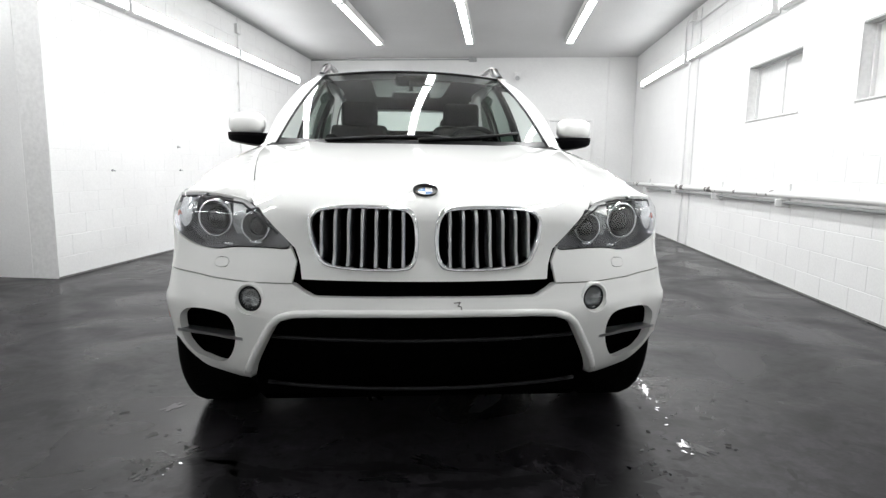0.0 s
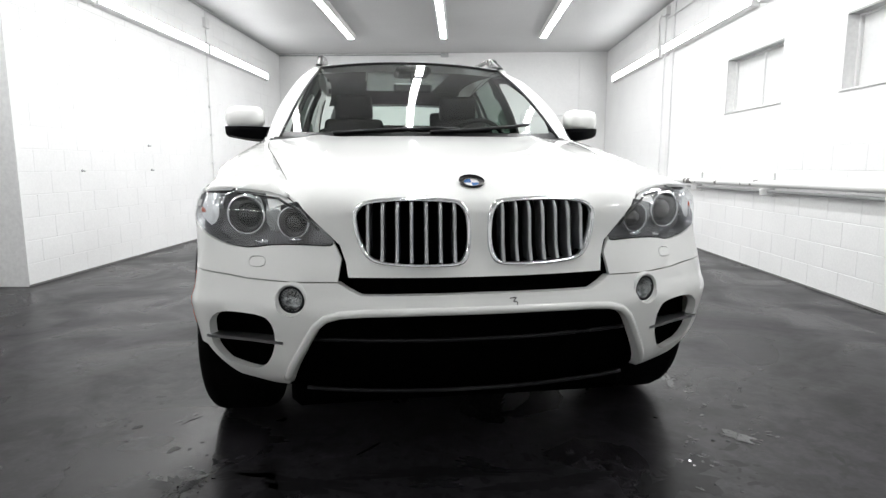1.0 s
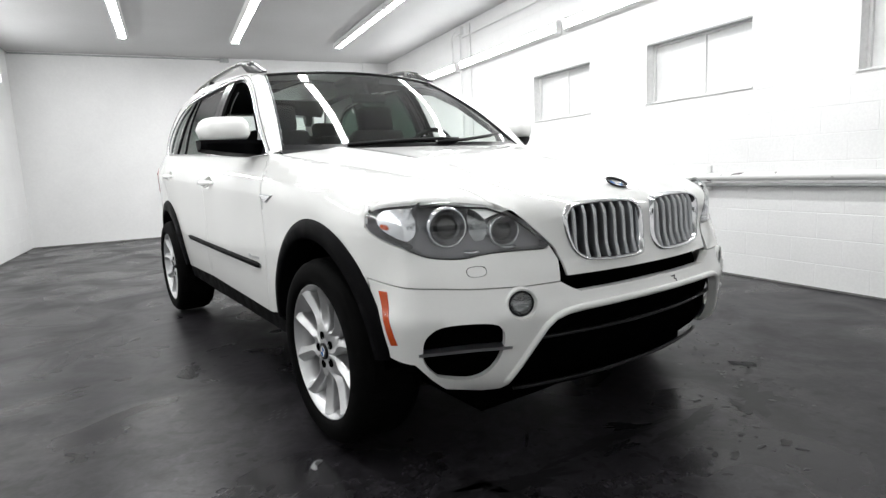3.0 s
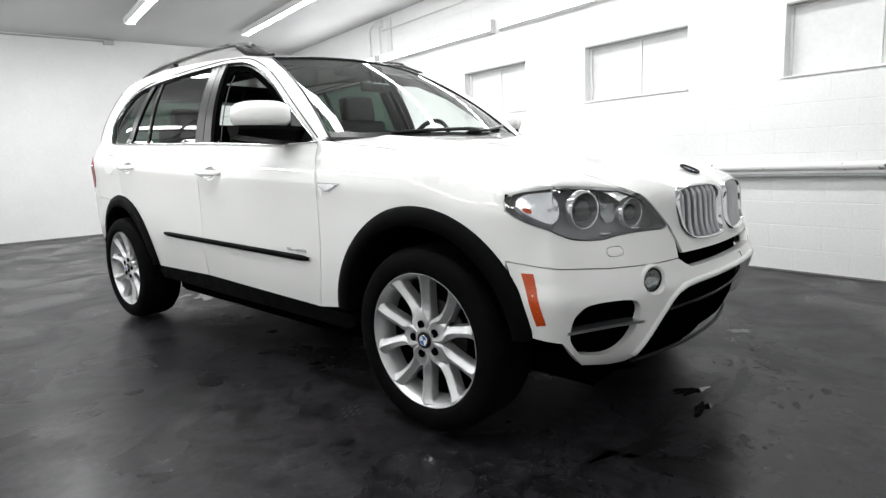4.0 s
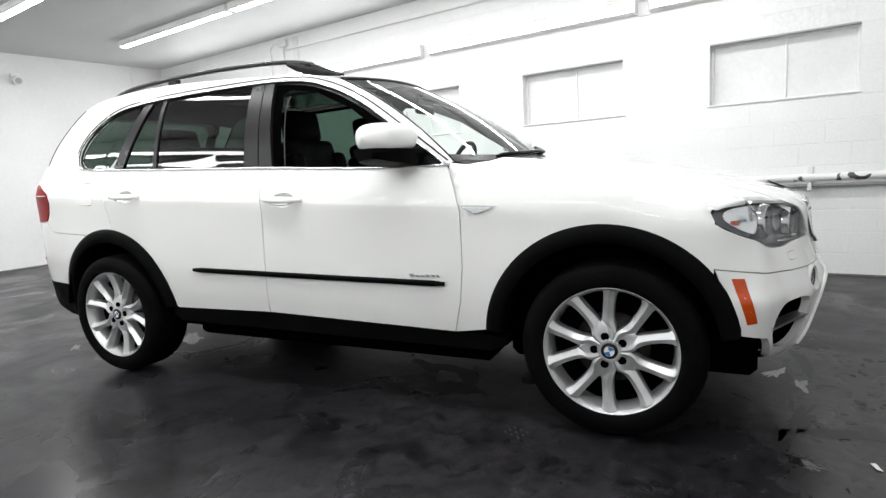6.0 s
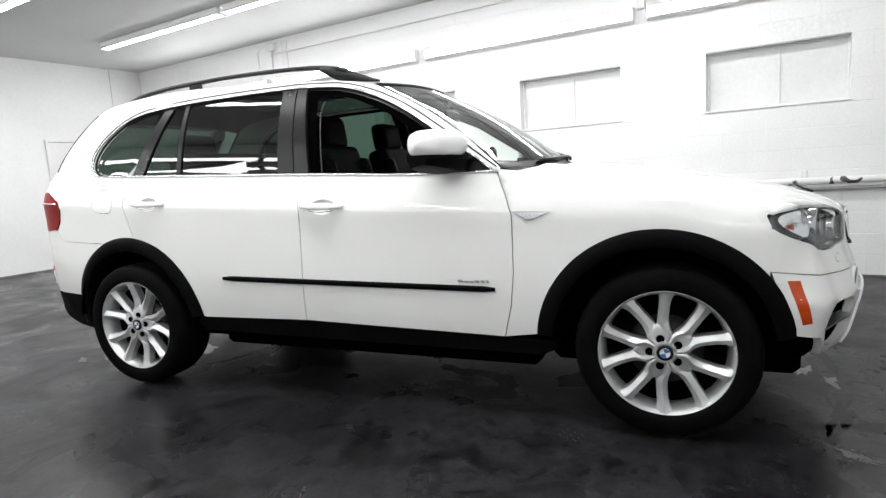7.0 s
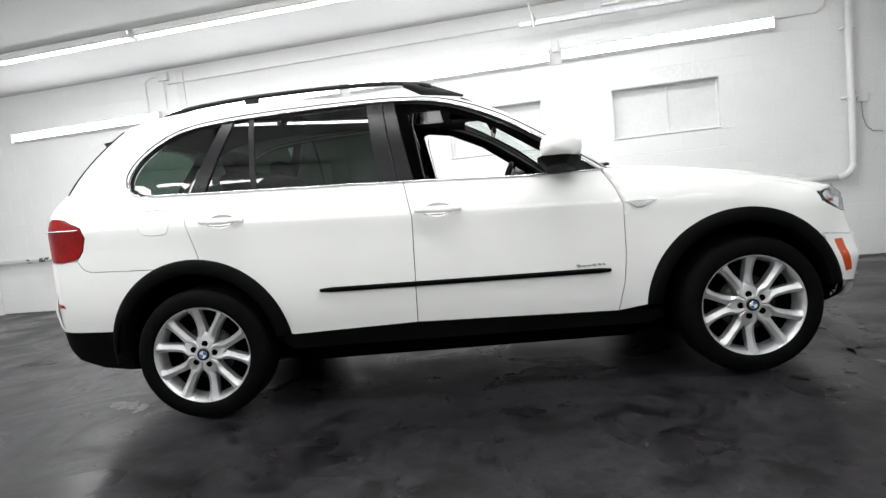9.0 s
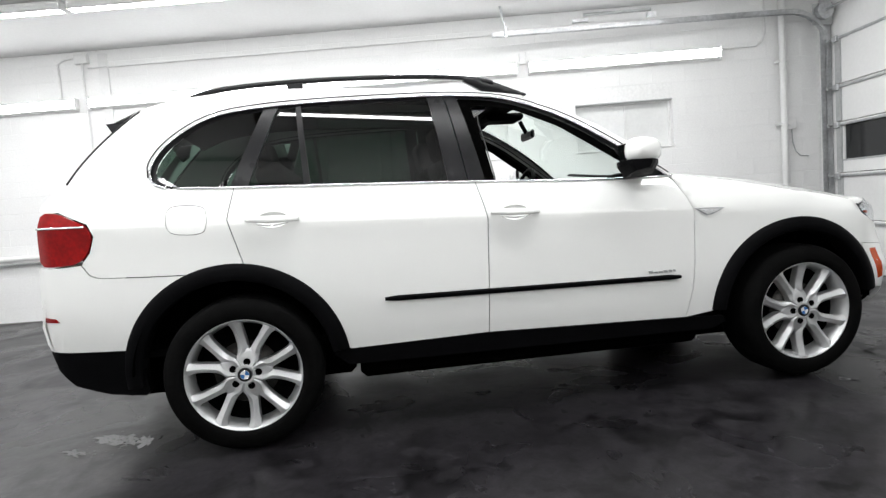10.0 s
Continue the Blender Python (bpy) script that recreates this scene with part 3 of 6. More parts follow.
panel(bm, bump_out, nose, [AIR, FOG, [(-a, b) for a, b in AIR], [(-a, b) for a, b in FOG]], step=0.022, edge=0.015, thick=0.03, out=(0, 0.3, 0.5))
bumper = part("front_bumper", bm, M_PAINT, suv, "white front bumper with black air openings", smooth=True)
bm = bmesh.new()
lip = [(0.625, 0.365), (0.522, 0.522), (0.498, 0.557), (0.466, 0.583), (0.42, 0.597), (0.346, 0.603), (0.15, 0.608)]
sweep(bm, [nose(a, b, -0.003) for a, b in dense(lip + [(-a, b) for a, b in lip[::-1]], 0.02, False)], 0.0125, 10)
part("lip", bm, M_PAINT, bumper, "rounded lip over the lower grille", smooth=True)
# grille and apron sheet, its black carrying the shade below the bumper
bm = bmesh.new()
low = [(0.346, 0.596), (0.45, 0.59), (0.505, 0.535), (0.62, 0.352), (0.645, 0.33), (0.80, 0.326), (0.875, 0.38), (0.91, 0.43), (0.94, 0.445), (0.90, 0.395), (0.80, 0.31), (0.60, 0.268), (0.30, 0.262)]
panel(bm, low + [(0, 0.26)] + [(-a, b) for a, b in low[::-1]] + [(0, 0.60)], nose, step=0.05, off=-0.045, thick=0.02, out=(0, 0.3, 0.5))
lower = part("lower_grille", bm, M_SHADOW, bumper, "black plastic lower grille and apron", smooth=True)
for z, o, w in ((0.505, -0.034, 0.52), (0.318, -0.005, 0.58)):
    bm = bmesh.new()
    sweep(bm, [nose(s, z, o) for s in np.linspace(-w, w, 31)], 0.007, 8)
    part("slat", bm, M_GLOSSBLACK, lower, smooth=True)
# black sheet painted as the shade inside the upper slot
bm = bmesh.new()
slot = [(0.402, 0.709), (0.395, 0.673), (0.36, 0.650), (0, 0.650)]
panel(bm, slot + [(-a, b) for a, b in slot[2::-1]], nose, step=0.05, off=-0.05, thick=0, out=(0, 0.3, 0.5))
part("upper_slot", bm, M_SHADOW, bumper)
# a scuff on the bumper
bm = bmesh.new()
for a, b, c, d in ((0.085, 0.640, 0.105, 0.642), (0.105, 0.642, 0.096, 0.630), (0.096, 0.631, 0.108, 0.628), (0.108, 0.628, 0.106, 0.615)):
    sweep(bm, [nose(a, b, 0.001), nose((a + c) / 2, (b + d) / 2, 0.001), nose(c, d, 0.001)], 0.0014, 5)
part("scuff", bm, M_PLASTIC, bumper, "dark scuff in the paint")

HEADLIGHT = rounded([(1.135, 0.922), (1.116, 0.946), (1.075, 0.960), (0.95, 0.968), (0.675, 0.952), (0.575, 0.920), (0.475, 0.838), (0.438, 0.797), (0.55, 0.801), (0.68, 0.797), (0.75, 0.782), (0.845, 0.787), (0.95, 0.822), (1.027, 0.842), (1.12, 0.889)], 2)
lo_i = min(range(len(HEADLIGHT)), key=lambda i: HEADLIGHT[i][0])
hi_i = max(range(len(HEADLIGHT)), key=lambda i: HEADLIGHT[i][0])
LAMP_HEAD = [HEADLIGHT[i % len(HEADLIGHT)] for i in range(hi_i, (lo_i if lo_i > hi_i else lo_i + len(HEADLIGHT)) + 1)]
LAMP_FOOT = [HEADLIGHT[i % len(HEADLIGHT)] for i in range(lo_i, (hi_i if hi_i > lo_i else hi_i + len(HEADLIGHT)) + 1)]
for sg in (-1, 1):
    sk = nose_half(sg)
    # strip between bumper and lamp
    bm = bmesh.new()
    trim = [(0.432, 0.693), (0.55, 0.690), (0.745, 0.691), (0.93, 0.704), (1.125, 0.7225), (1.132, 0.80), (1.136, 0.885)] + [(a, b - 0.004) for a, b in LAMP_FOOT[::-1] if a < 1.125] + [(0.425, 0.76)]
    wash = soft_corners([(0.680, 0.727), (0.746, 0.724), (0.750, 0.757), (0.685, 0.760)], 0.010)
    panel(bm, trim, sk, [wash], step=0.022, edge=0.015, out=(0, 0.3, 0.6))
    t = part("bumper_upper", bm, M_PAINT, suv, smooth=True)
    part("washer_cover", panel(bmesh.new(), [(0.715 + (a - 0.715) * 0.93, 0.742 + (b - 0.742) * 0.88) for a, b in wash], sk, step=0.03, edge=0.01, thick=0.006, off=0.001), M_PAINT, t, smooth=True)
    # headlight: housing, reflectors, rings, clear cover
    h = part("headlight", panel(bmesh.new(), HEADLIGHT, sk, step=0.04, edge=0.02, off=-0.055, thick=0), M_LAMPGREY, suv, "clear headlight with two round projectors", smooth=True)
    bm = bmesh.new()
    lo = [bm.verts.new(sk(a, b, -0.056)) for a, b in HEADLIGHT]
    hi = [bm.verts.new(sk(a, b, -0.004)) for a, b in HEADLIGHT]
    for k in range(len(lo)):
        bm.faces.new((lo[k], lo[(k + 1) % len(lo)], hi[(k + 1) % len(lo)], hi[k]))
    part("lamp_case", bm, M_LAMPGREY, h, smooth=True)
    part("cover", panel(bmesh.new(), HEADLIGHT, sk, step=0.035, edge=0.02, off=0.0, thick=0), M_LAMPGLASS, h, "clear plastic cover", smooth=True)
    for s0, z0, r in ((0.80, 0.880, 0.067), (0.605, 0.862, 0.053)):
        p = sk(s0, z0, -0.03)
        toward = Vector((sg * 0.30, -1, 0.0)).normalized()
        m = Matrix.Translation(p) @ toward.to_track_quat("X", "Z").to_matrix().to_4x4()
        part("lamp_ring", lathe(bmesh.new(), [(r * 0.80, -0.012), (r * 0.85, 0.004), (r * 0.92, 0.007), (r, 0.003), (r * 1.02, -0.02)], 40), M_CHROME, h, "bright ring", smooth=True, at=m)
        part("bowl", lathe(bmesh.new(), [(r * 0.82, 0.008), (r * 0.72, -0.012), (r * 0.6, -0.018)], 40), M_LAMPGREY, h, smooth=True, at=m)
        dome = [(r * 0.62 * math.cos(a), -0.018 + 0.028 * math.sin(a)) for a in np.linspace(0, 1.5, 8)]
        part("projector", lathe(bmesh.new(), dome + [(0.0005, 0.010)], 32), M_LENS, h, "dark glass projector lens", smooth=True, at=m)
    blink = rounded([(0.90, 0.86), (0.92, 0.945), (1.06, 0.948), (1.105, 0.920), (1.06, 0.875), (0.97, 0.838)], 2)
    part("indicator", panel(bmesh.new(), blink, sk, step=0.03, edge=0.02, off=-0.022, thick=0.02), M_BOWL, h, "bright indicator reflector", smooth=True)
    between = rounded([(0.665, 0.835), (0.675, 0.935), (0.735, 0.945), (0.725, 0.828)], 1)
    part("inner_reflector", panel(bmesh.new(), between, sk, step=0.03, edge=0.02, off=-0.044, thick=0.008), M_FOG, h, "grey reflector", smooth=True)
    part("amber_reflector", panel(bmesh.new(), rounded([(1.035, 0.880), (1.045, 0.898), (1.070, 0.900), (1.062, 0.884)], 1), sk, step=0.02, edge=0.01, off=-0.016, thick=0.004), M_AMBER, h, "small amber reflector", smooth=True)
    part("brow", sweep(bmesh.new(), [sk(a, b - 0.006, -0.006) for a, b in dense([(0.50, 0.85), (0.585, 0.915), (0.67, 0.943), (0.875, 0.957)], 0.03, False)], 0.004, 6), M_GLOSSBLACK, h, smooth=True)
    for s0, s1, z in ((0.70, 0.75, 0.800), (0.57, 0.62, 0.812)):
        part("lower_trim", sweep(bmesh.new(), [sk(s0, z, -0.02), sk((s0 + s1) / 2, z - 0.003, -0.018), sk(s1, z, -0.02)], 0.006, 6), M_CHROME, h, smooth=True)
    # fog lamp in its round opening
    p = sk(0.577, 0.634, -0.004)
    toward = Vector((sg * 0.38, -1, 0.0)).normalized()
    m = Matrix.Translation(p) @ toward.to_track_quat("X", "Z").to_matrix().to_4x4()
    f = part("fog_lamp", lathe(bmesh.new(), [(0.056, -0.012), (0.054, 0.002), (0.047, 0.004), (0.041, -0.008)], 32), M_PAINT, bumper, "round fog lamp", smooth=True, at=m)
    part("fog_bowl", lathe(bmesh.new(), [(0.041, -0.004), (0.036, -0.022), (0.02, -0.030), (0.0005, -0.032)], 32), M_FOG, f, smooth=True)
    part("fog_rim", lathe(bmesh.new(), [(0.042, -0.008), (0.041, -0.001), (0.036, -0.003)], 32), M_GLOSSBLACK, f, smooth=True)
    part("fog_lens", lathe(bmesh.new(), [(0.038, -0.005), (0.025, -0.001), (0.0005, 0.0)], 32), M_LAMPGLASS, f, smooth=True)
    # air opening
    # no duct behind it: a set-back black sheet gives the opening its shade
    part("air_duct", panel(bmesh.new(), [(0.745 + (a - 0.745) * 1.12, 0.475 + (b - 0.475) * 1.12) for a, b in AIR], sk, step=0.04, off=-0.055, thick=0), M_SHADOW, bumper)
    bm = bmesh.new()
    fin = [(0.908, 0.487, 0.012), (0.80, 0.492, 0.012), (0.72, 0.497, 0.013), (0.66, 0.498, 0.016), (0.625, 0.496, 0.010), (0.598, 0.493, 0.003)]
    rows = [[bm.verts.new(sk(s, z + dz, o)) for dz, o in ((0.004, -0.045), (0.004, w - 0.006), (-0.006, w - 0.006), (-0.010, -0.045))] for s, z, w in fin]
    for a, b in zip(rows, rows[1:]):
        for i in range(4):
            bm.faces.new((a[i], a[(i + 1) % 4], b[(i + 1) % 4], b[i]))
    part("air_fin", bm, M_SATIN, bumper, "grey fin across the opening", smooth=False)
    mark = [(1.066, 0.685), (1.022, 0.686), (0.977, 0.518), (1.010, 0.511)]
    part("side_marker", panel(bmesh.new(), mark, sk, step=0.03, edge=0.02, off=0.0015, thick=0.006), M_AMBER, bumper, "amber side marker lamp", smooth=True)

# flanks
for sg in (-1, 1):
    sk = flank if sg < 0 else mirrored(flank)
    out = (0, 1.5, 0.7)
    ay, az, ro, ri = ARCHES[0]
    by, bz, so, si = ARCHES[1]
    # front wing
    bm = bmesh.new()
    top = [(y, edge_height(y)) for y in np.linspace(0.706, -0.35, 18)]
    wing = [(0.6775, 0.398), (0.6405, 0.55), (0.6255, 0.70), (0.6245, 0.96), (0.6555, 1.05), (0.6955, 1.13)] + top + [(-0.362, 0.928), (-0.374, 0.90), (-0.374, 0.70)]
    wing += [p for p in arc(ay, az, ro - 0.02, 146, 4, 24)]
    panel(bm, wing, sk, step=0.03, edge=0.02, out=out)
    bk = bonnet if sg > 0 else (lambda x, y, off=0.0: bonnet(-x, y, off))
    rim = [(-flank(y, edge_height(y)).x, y) for y in np.linspace(0.706, -0.35, 18)]
    lamp_top = []
    for s, z in [q for q in dense(LAMP_HEAD, 0.03, False) if 0.62 < q[0] < 1.115]:
        p = nose(s, z + 0.003)
        lamp_top.append((p.x, p.y + 0.003, p.z))

    def over_lamp(x, y, off=0.0, g=sg, pts=tuple(lamp_top)):
        p = bonnet(g * x, y, off)
        d, zl, zb = min((math.hypot(x - q[0], y - q[1]), q[2], bonnet(q[0], q[1]).z) for q in pts)
        p.z += (zl - zb) * math.exp(-(d / 0.09) ** 2)
        return p
    lamp_top = [q[:2] for q in lamp_top]
    inner = [(HOOD_X(y) + 0.004, y) for y in np.linspace(-0.60, 0.706, 15)]
    panel(bm, rim + lamp_top + inner, over_lamp, step=0.035, edge=0.02, out=(sg * 0.5, 0, 0.3))
    bmesh.ops.remove_doubles(bm, verts=[v for v in bm.verts if v.co.z > 0.9], dist=0.002)
    panel(bm, [(0.50, -0.665), (0.63, -0.64), (0.69, -0.40), (0.58, -0.42)], over_lamp, step=0.035, edge=0.02, thick=0, off=-0.007, out=(sg * 0.5, 0, 0.3))
    panel(bm, [(1.10, 0.957), (1.128, 0.948), (1.145, 0.925), (1.165, 0.918), (1.165, 0.972), (1.09, 0.972)], nose_half(sg), step=0.03, edge=0.02, thick=0, off=-0.004, out=(0, 0, 0.6))
    part("front_wing", bm, M_PAINT, suv, smooth=True)
    # doors
    line_a = [(0.682, 0.398), (0.645, 0.55), (0.630, 0.70), (0.629, 0.96), (0.66, 1.05), (0.70, 1.13)]
    line_b = [(1.748, 0.425), (1.737, 0.70), (1.726, 1.0), (1.762, BELT(1.762))]
    cups = []
    for y0, y1 in ((1.467, 1.712), (2.630, 2.872)):
        yc, zc = (y0 + y1) / 2, crease((y0 + y1) / 2) + 0.018
        cups.append([(yc + 0.072 * math.cos(a), zc + (0.036 if math.sin(a) > 0 else 0.040) * math.sin(a)) for a in np.linspace(0, 2 * math.pi, 26, endpoint=False)])
    bm = bmesh.new()
    panel(bm, line_a + [(0.715, BELT(0.715))] + [p for p in WAIST if 0.74 < p[0] < 1.75] + line_b[::-1], sk, [cups[0]], step=0.03, edge=0.022, out=out, creased=True)
    door_f = part("front_door", bm, M_PAINT, suv, "white front door with its window down" if sg < 0 else "", smooth=True)
    line_c = [(2.897, 0.872), (2.952, 1.08), (2.922, BELT(2.922))]
    bm = bmesh.new()
    rear = [(a + 0.0045, b) for a, b in line_b] + [p for p in WAIST if 1.80 < p[0] < 2.90] + line_c[::-1] + [p for p in arc(by, bz, so - 0.02, 96, 172, 16)] + [(2.43, 0.41)]
    panel(bm, rear, sk, [cups[1]], step=0.03, edge=0.022, out=out, creased=True)
    door_r = part("rear_door", bm, M_PAINT, suv, smooth=True)
    # quarter panel
    bm = bmesh.new()
    quarter = [(2.9265, BELT(2.9265))] + [p for p in WAIST if 2.96 < p[0] < 3.23] + [(3.23, 1.242), (3.45, 1.255), (3.74, 1.25), (3.80, 1.20), (3.81, 1.172), (3.70, 1.162), (3.636, 1.131), (3.568, 1.10), (3.543, 1.043), (3.568, 0.968), (3.61, 0.915), (3.578, 0.866), (3.54, 0.850), (3.36, 0.842), (3.157, 0.836)]
    quarter += arc(by, bz, so - 0.02, 69, 94, 10) + [(2.9015, 0.872), (2.9565, 1.08)]
    fuel = soft_corners([(3.04, 1.155), (3.225, 1.165), (3.225, 1.025), (3.045, 1.015)], 0.03)
    panel(bm, quarter, sk, [fuel], step=0.03, edge=0.022, out=out, creased=True)
    body_side = part("quarter_panel", bm, M_PAINT, suv, smooth=True)
    part("fuel_flap", panel(bmesh.new(), [(3.132 + (a - 3.132) * 0.97, 1.09 + (b - 1.09) * 0.96) for a, b in fuel], sk, step=0.05, edge=0.02, thick=0.01, out=out), M_PAINT, body_side, smooth=True)
    # roof side frame round the windows
    roof_line = [(3.735, 1.252)] + [(y, ROOF(y)) for y in (3.66, 3.61, 3.54, 3.47, 3.40, 3.33, 3.24, 3.15, 3.0, 2.8, 2.6, 2.3, 2.0, 1.8, 1.64, 1.52)] + [(1.44, 1.632), (1.23, 1.556), (1.06, 1.462), (0.87, 1.335), (0.70, 1.162)]
    DLO = rounded([(3.225, 1.245), (3.30, 1.27), (3.30, 1.37), (3.20, 1.49), (3.02, 1.60), (2.76, 1.637), (2.40, 1.656), (1.95, 1.667), (1.75, 1.662), (1.53, 1.640), (1.24, 1.523), (0.967, 1.338), (0.725, 1.165)], 2, False)
    bm = bmesh.new()
    loft(bm, roof_line, DLO, 4, sk, 0.0, 80)
    bmesh.ops.recalc_face_normals(bm, faces=bm.faces)
    frame_side = part("roof_side", bm, M_PAINT, suv, smooth=True)
    loop3 = [sk(a, b, 0.003) for a, b in dense(DLO, 0.03, False)]
    part("chrome_strip", sweep(bmesh.new(), loop3, 0.0065, 8), M_CHROME, frame_side, "bright window surround", smooth=True)
    part("belt_strip", sweep(bmesh.new(), [sk(a, b + 0.004, 0.004) for a, b in WAIST], 0.0065, 8), M_CHROME, frame_side, "bright waist strip", smooth=True)
    part("screen_seal", sweep(bmesh.new(), [sk(y, ROOF(y) - 0.006, -0.004) for y in np.linspace(3.36, 3.68, 14)], 0.007, 6), M_GLOSSBLACK, frame_side, "black edge of the rear screen", smooth=True)
    grow = [(a + 0.0, b) for a, b in [(3.31, 1.30), (3.315, 1.38), (3.21, 1.505), (3.025, 1.618), (2.76, 1.658), (2.40, 1.678), (1.95, 1.688), (1.75, 1.683), (1.52, 1.660), (1.228, 1.543), (0.955, 1.36), (0.71, 1.18)]]
    part("roof_gutter", sweep(bmesh.new(), [sk(a, b, 0.001) for a, b in dense(rounded(grow, 2, False), 0.04, False)], 0.0035, 6), M_GLOSSBLACK, frame_side, smooth=True)
    shrink = rounded([(3.20, 1.25), (3.275, 1.275), (3.275, 1.36), (3.18, 1.475), (3.01, 1.58), (2.755, 1.617), (2.40, 1.636), (1.95, 1.647), (1.75, 1.642), (1.535, 1.618), (1.25, 1.50), (0.985, 1.32), (0.75, 1.172)], 2, False)
    bm = bmesh.new()
    loft(bm, DLO, shrink, 2, sk, -0.012, 70)
    part("window_seal", bm, M_GLOSSBLACK, frame_side, smooth=True)
    # window glass and pillars
    for nm, poly, mat, o, th, lab in (
            ("quarter_window", rounded([(3.20, 1.248), (3.275, 1.285), (3.272, 1.355), (3.18, 1.472), (3.0, 1.585), (2.775, 1.622), (2.935, 1.236)], 1), M_PRIVACY, -0.014, 0, "dark tinted quarter window"),
            ("c_pillar", [(2.945, 1.232), (2.772, 1.632), (2.705, 1.637), (2.862, 1.23)], M_GLOSSBLACK, -0.004, 0.02, "black pillar"),
            ("rear_vent_window", [(2.862, 1.228), (2.70, 1.636), (2.622, 1.642), (2.597, 1.218)], M_PRIVACY, -0.014, 0, "dark tinted glass"),
            ("window_divider", [(2.600, 1.218), (2.625, 1.643), (2.598, 1.645), (2.570, 1.217)], M_GLOSSBLACK, -0.006, 0.02, ""),
            ("rear_window", [(2.572, 1.216), (2.600, 1.645), (1.95, 1.660), (1.895, 1.193)], M_PRIVACY, -0.014, 0, "dark tinted rear door window"),
            ("b_pillar", [(1.898, 1.193), (1.953, 1.661), (1.868, 1.660), (1.800, 1.189)], M_GLOSSBLACK, -0.003, 0.02, "black pillar"),
            ("b_pillar_front", [(1.794, 1.189), (1.861, 1.660), (1.80, 1.657), (1.708, 1.186)], M_GLOSSBLACK, -0.003, 0.03, "black pillar")):
        part(nm, panel(bmesh.new(), poly, sk, step=0.03, edge=0.025, off=o, thick=th, out=out), mat, frame_side, lab, smooth=True)
    bm = bmesh.new()
    loft(bm, [(1.712, 1.190), (1.795, 1.646), (1.75, 1.644), (1.535, 1.621), (1.25, 1.504), (0.985, 1.324), (0.84, 1.225)],
         [(1.655, 1.190), (1.725, 1.585), (1.69, 1.604), (1.515, 1.578), (1.275, 1.468), (1.04, 1.306), (0.90, 1.21)], 3, sk, -0.022, 60)
    channel = part("window_channel", bm, M_SHADOW, frame_side, "black rubber window channel", smooth=True)
    part("seal_lip", sweep(bmesh.new(), [sk(1.648 + 0.062 * (z - 1.19) / 0.40 - 0.02 * max(0, z - 1.52) / 0.06, z, -0.034) for z in np.linspace(1.195, 1.575, 12)], 0.0032, 6), M_SEAL, channel, "grey edge of the seal", smooth=True)
    part("mirror_sail", panel(bmesh.new(), [(0.735, 1.166), (0.985, 1.322), (0.95, 1.25), (0.93, 1.160)], sk, step=0.05, off=-0.008, thick=0.03, out=out), M_GLOSSBLACK, frame_side, "black triangle behind the mirror", smooth=True)
    # wheel arch lips
    for nm, (cy, cz, r1, r0), a0, a1 in (("front_arch", ARCHES[0], 172, 4), ("rear_arch", ARCHES[1], 173, -5)):
        bm = bmesh.new()
        rows = []
        n = 40
        for k in range(n + 1):
            a = radians(a0 + (a1 - a0) * k / n)
            row = []
            for r, o in ((r1, 0.001), (r1 - 0.006, 0.012), (r1 - 0.03, 0.02), (r0 + 0.006, 0.022), (r0, 0.014), (r0, -0.09)):
                yy, zz = cy + r * math.cos(a), cz + r * math.sin(a)
                row.append(bm.verts.new(sk(max(yy, -0.47), zz, o)))
            rows.append(row)
        for p, q in zip(rows, rows[1:]):
            for i in range(5):
                bm.faces.new((p[i], p[i + 1], q[i + 1], q[i]))
        bmesh.ops.recalc_face_normals(bm, faces=bm.faces)
        lip = part(nm, bm, M_PLASTIC, suv, "black plastic wheel arch lip", smooth=True)
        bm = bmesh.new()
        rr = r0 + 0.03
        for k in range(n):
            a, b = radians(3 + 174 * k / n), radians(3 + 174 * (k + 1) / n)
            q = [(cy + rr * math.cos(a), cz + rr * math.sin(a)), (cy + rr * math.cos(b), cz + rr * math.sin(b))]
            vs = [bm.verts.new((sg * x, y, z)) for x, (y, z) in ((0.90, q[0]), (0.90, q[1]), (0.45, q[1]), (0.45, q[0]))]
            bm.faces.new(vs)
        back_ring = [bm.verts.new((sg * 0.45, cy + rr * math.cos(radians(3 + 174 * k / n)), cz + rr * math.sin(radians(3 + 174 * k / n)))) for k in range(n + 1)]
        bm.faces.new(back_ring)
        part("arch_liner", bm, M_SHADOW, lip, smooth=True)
    # sill
    bm = bmesh.new()
    panel(bm, [(0.46, 0.385), (0.68, 0.392), (1.75, 0.418), (2.47, 0.412), (2.52, 0.385), (2.45, 0.325), (0.52, 0.315), (0.44, 0.35)], sk, step=0.08, off=-0.008, thick=0.10, out=out)
    part("sill", bm, M_PLASTIC, suv, "black plastic sill", smooth=True)
    # rubbing strip, handles, repeater, script
    bm = bmesh.new()
    mould = lambda y: 0.622 + 0.0138 * (y - 0.715)
    rows = []
    for y in np.linspace(0.712, 2.258, 26):
        taper = 0.6 if y in (0.712, 2.258) else 1.0
        rows.append([bm.verts.new(sk(y, mould(y) + dz * taper, o * taper)) for dz, o in ((0.014, 0.0), (0.014, 0.010), (0.006, 0.016), (-0.012, 0.012), (-0.014, 0.0))])
    for p, q in zip(rows, rows[1:]):
        for i in range(4):
            bm.faces.new((p[i], p[i + 1], q[i + 1], q[i]))
    bmesh.ops.recalc_face_normals(bm, faces=bm.faces)
    part("side_moulding", bm, M_PLASTIC, suv, "black rubbing strip along the doors")
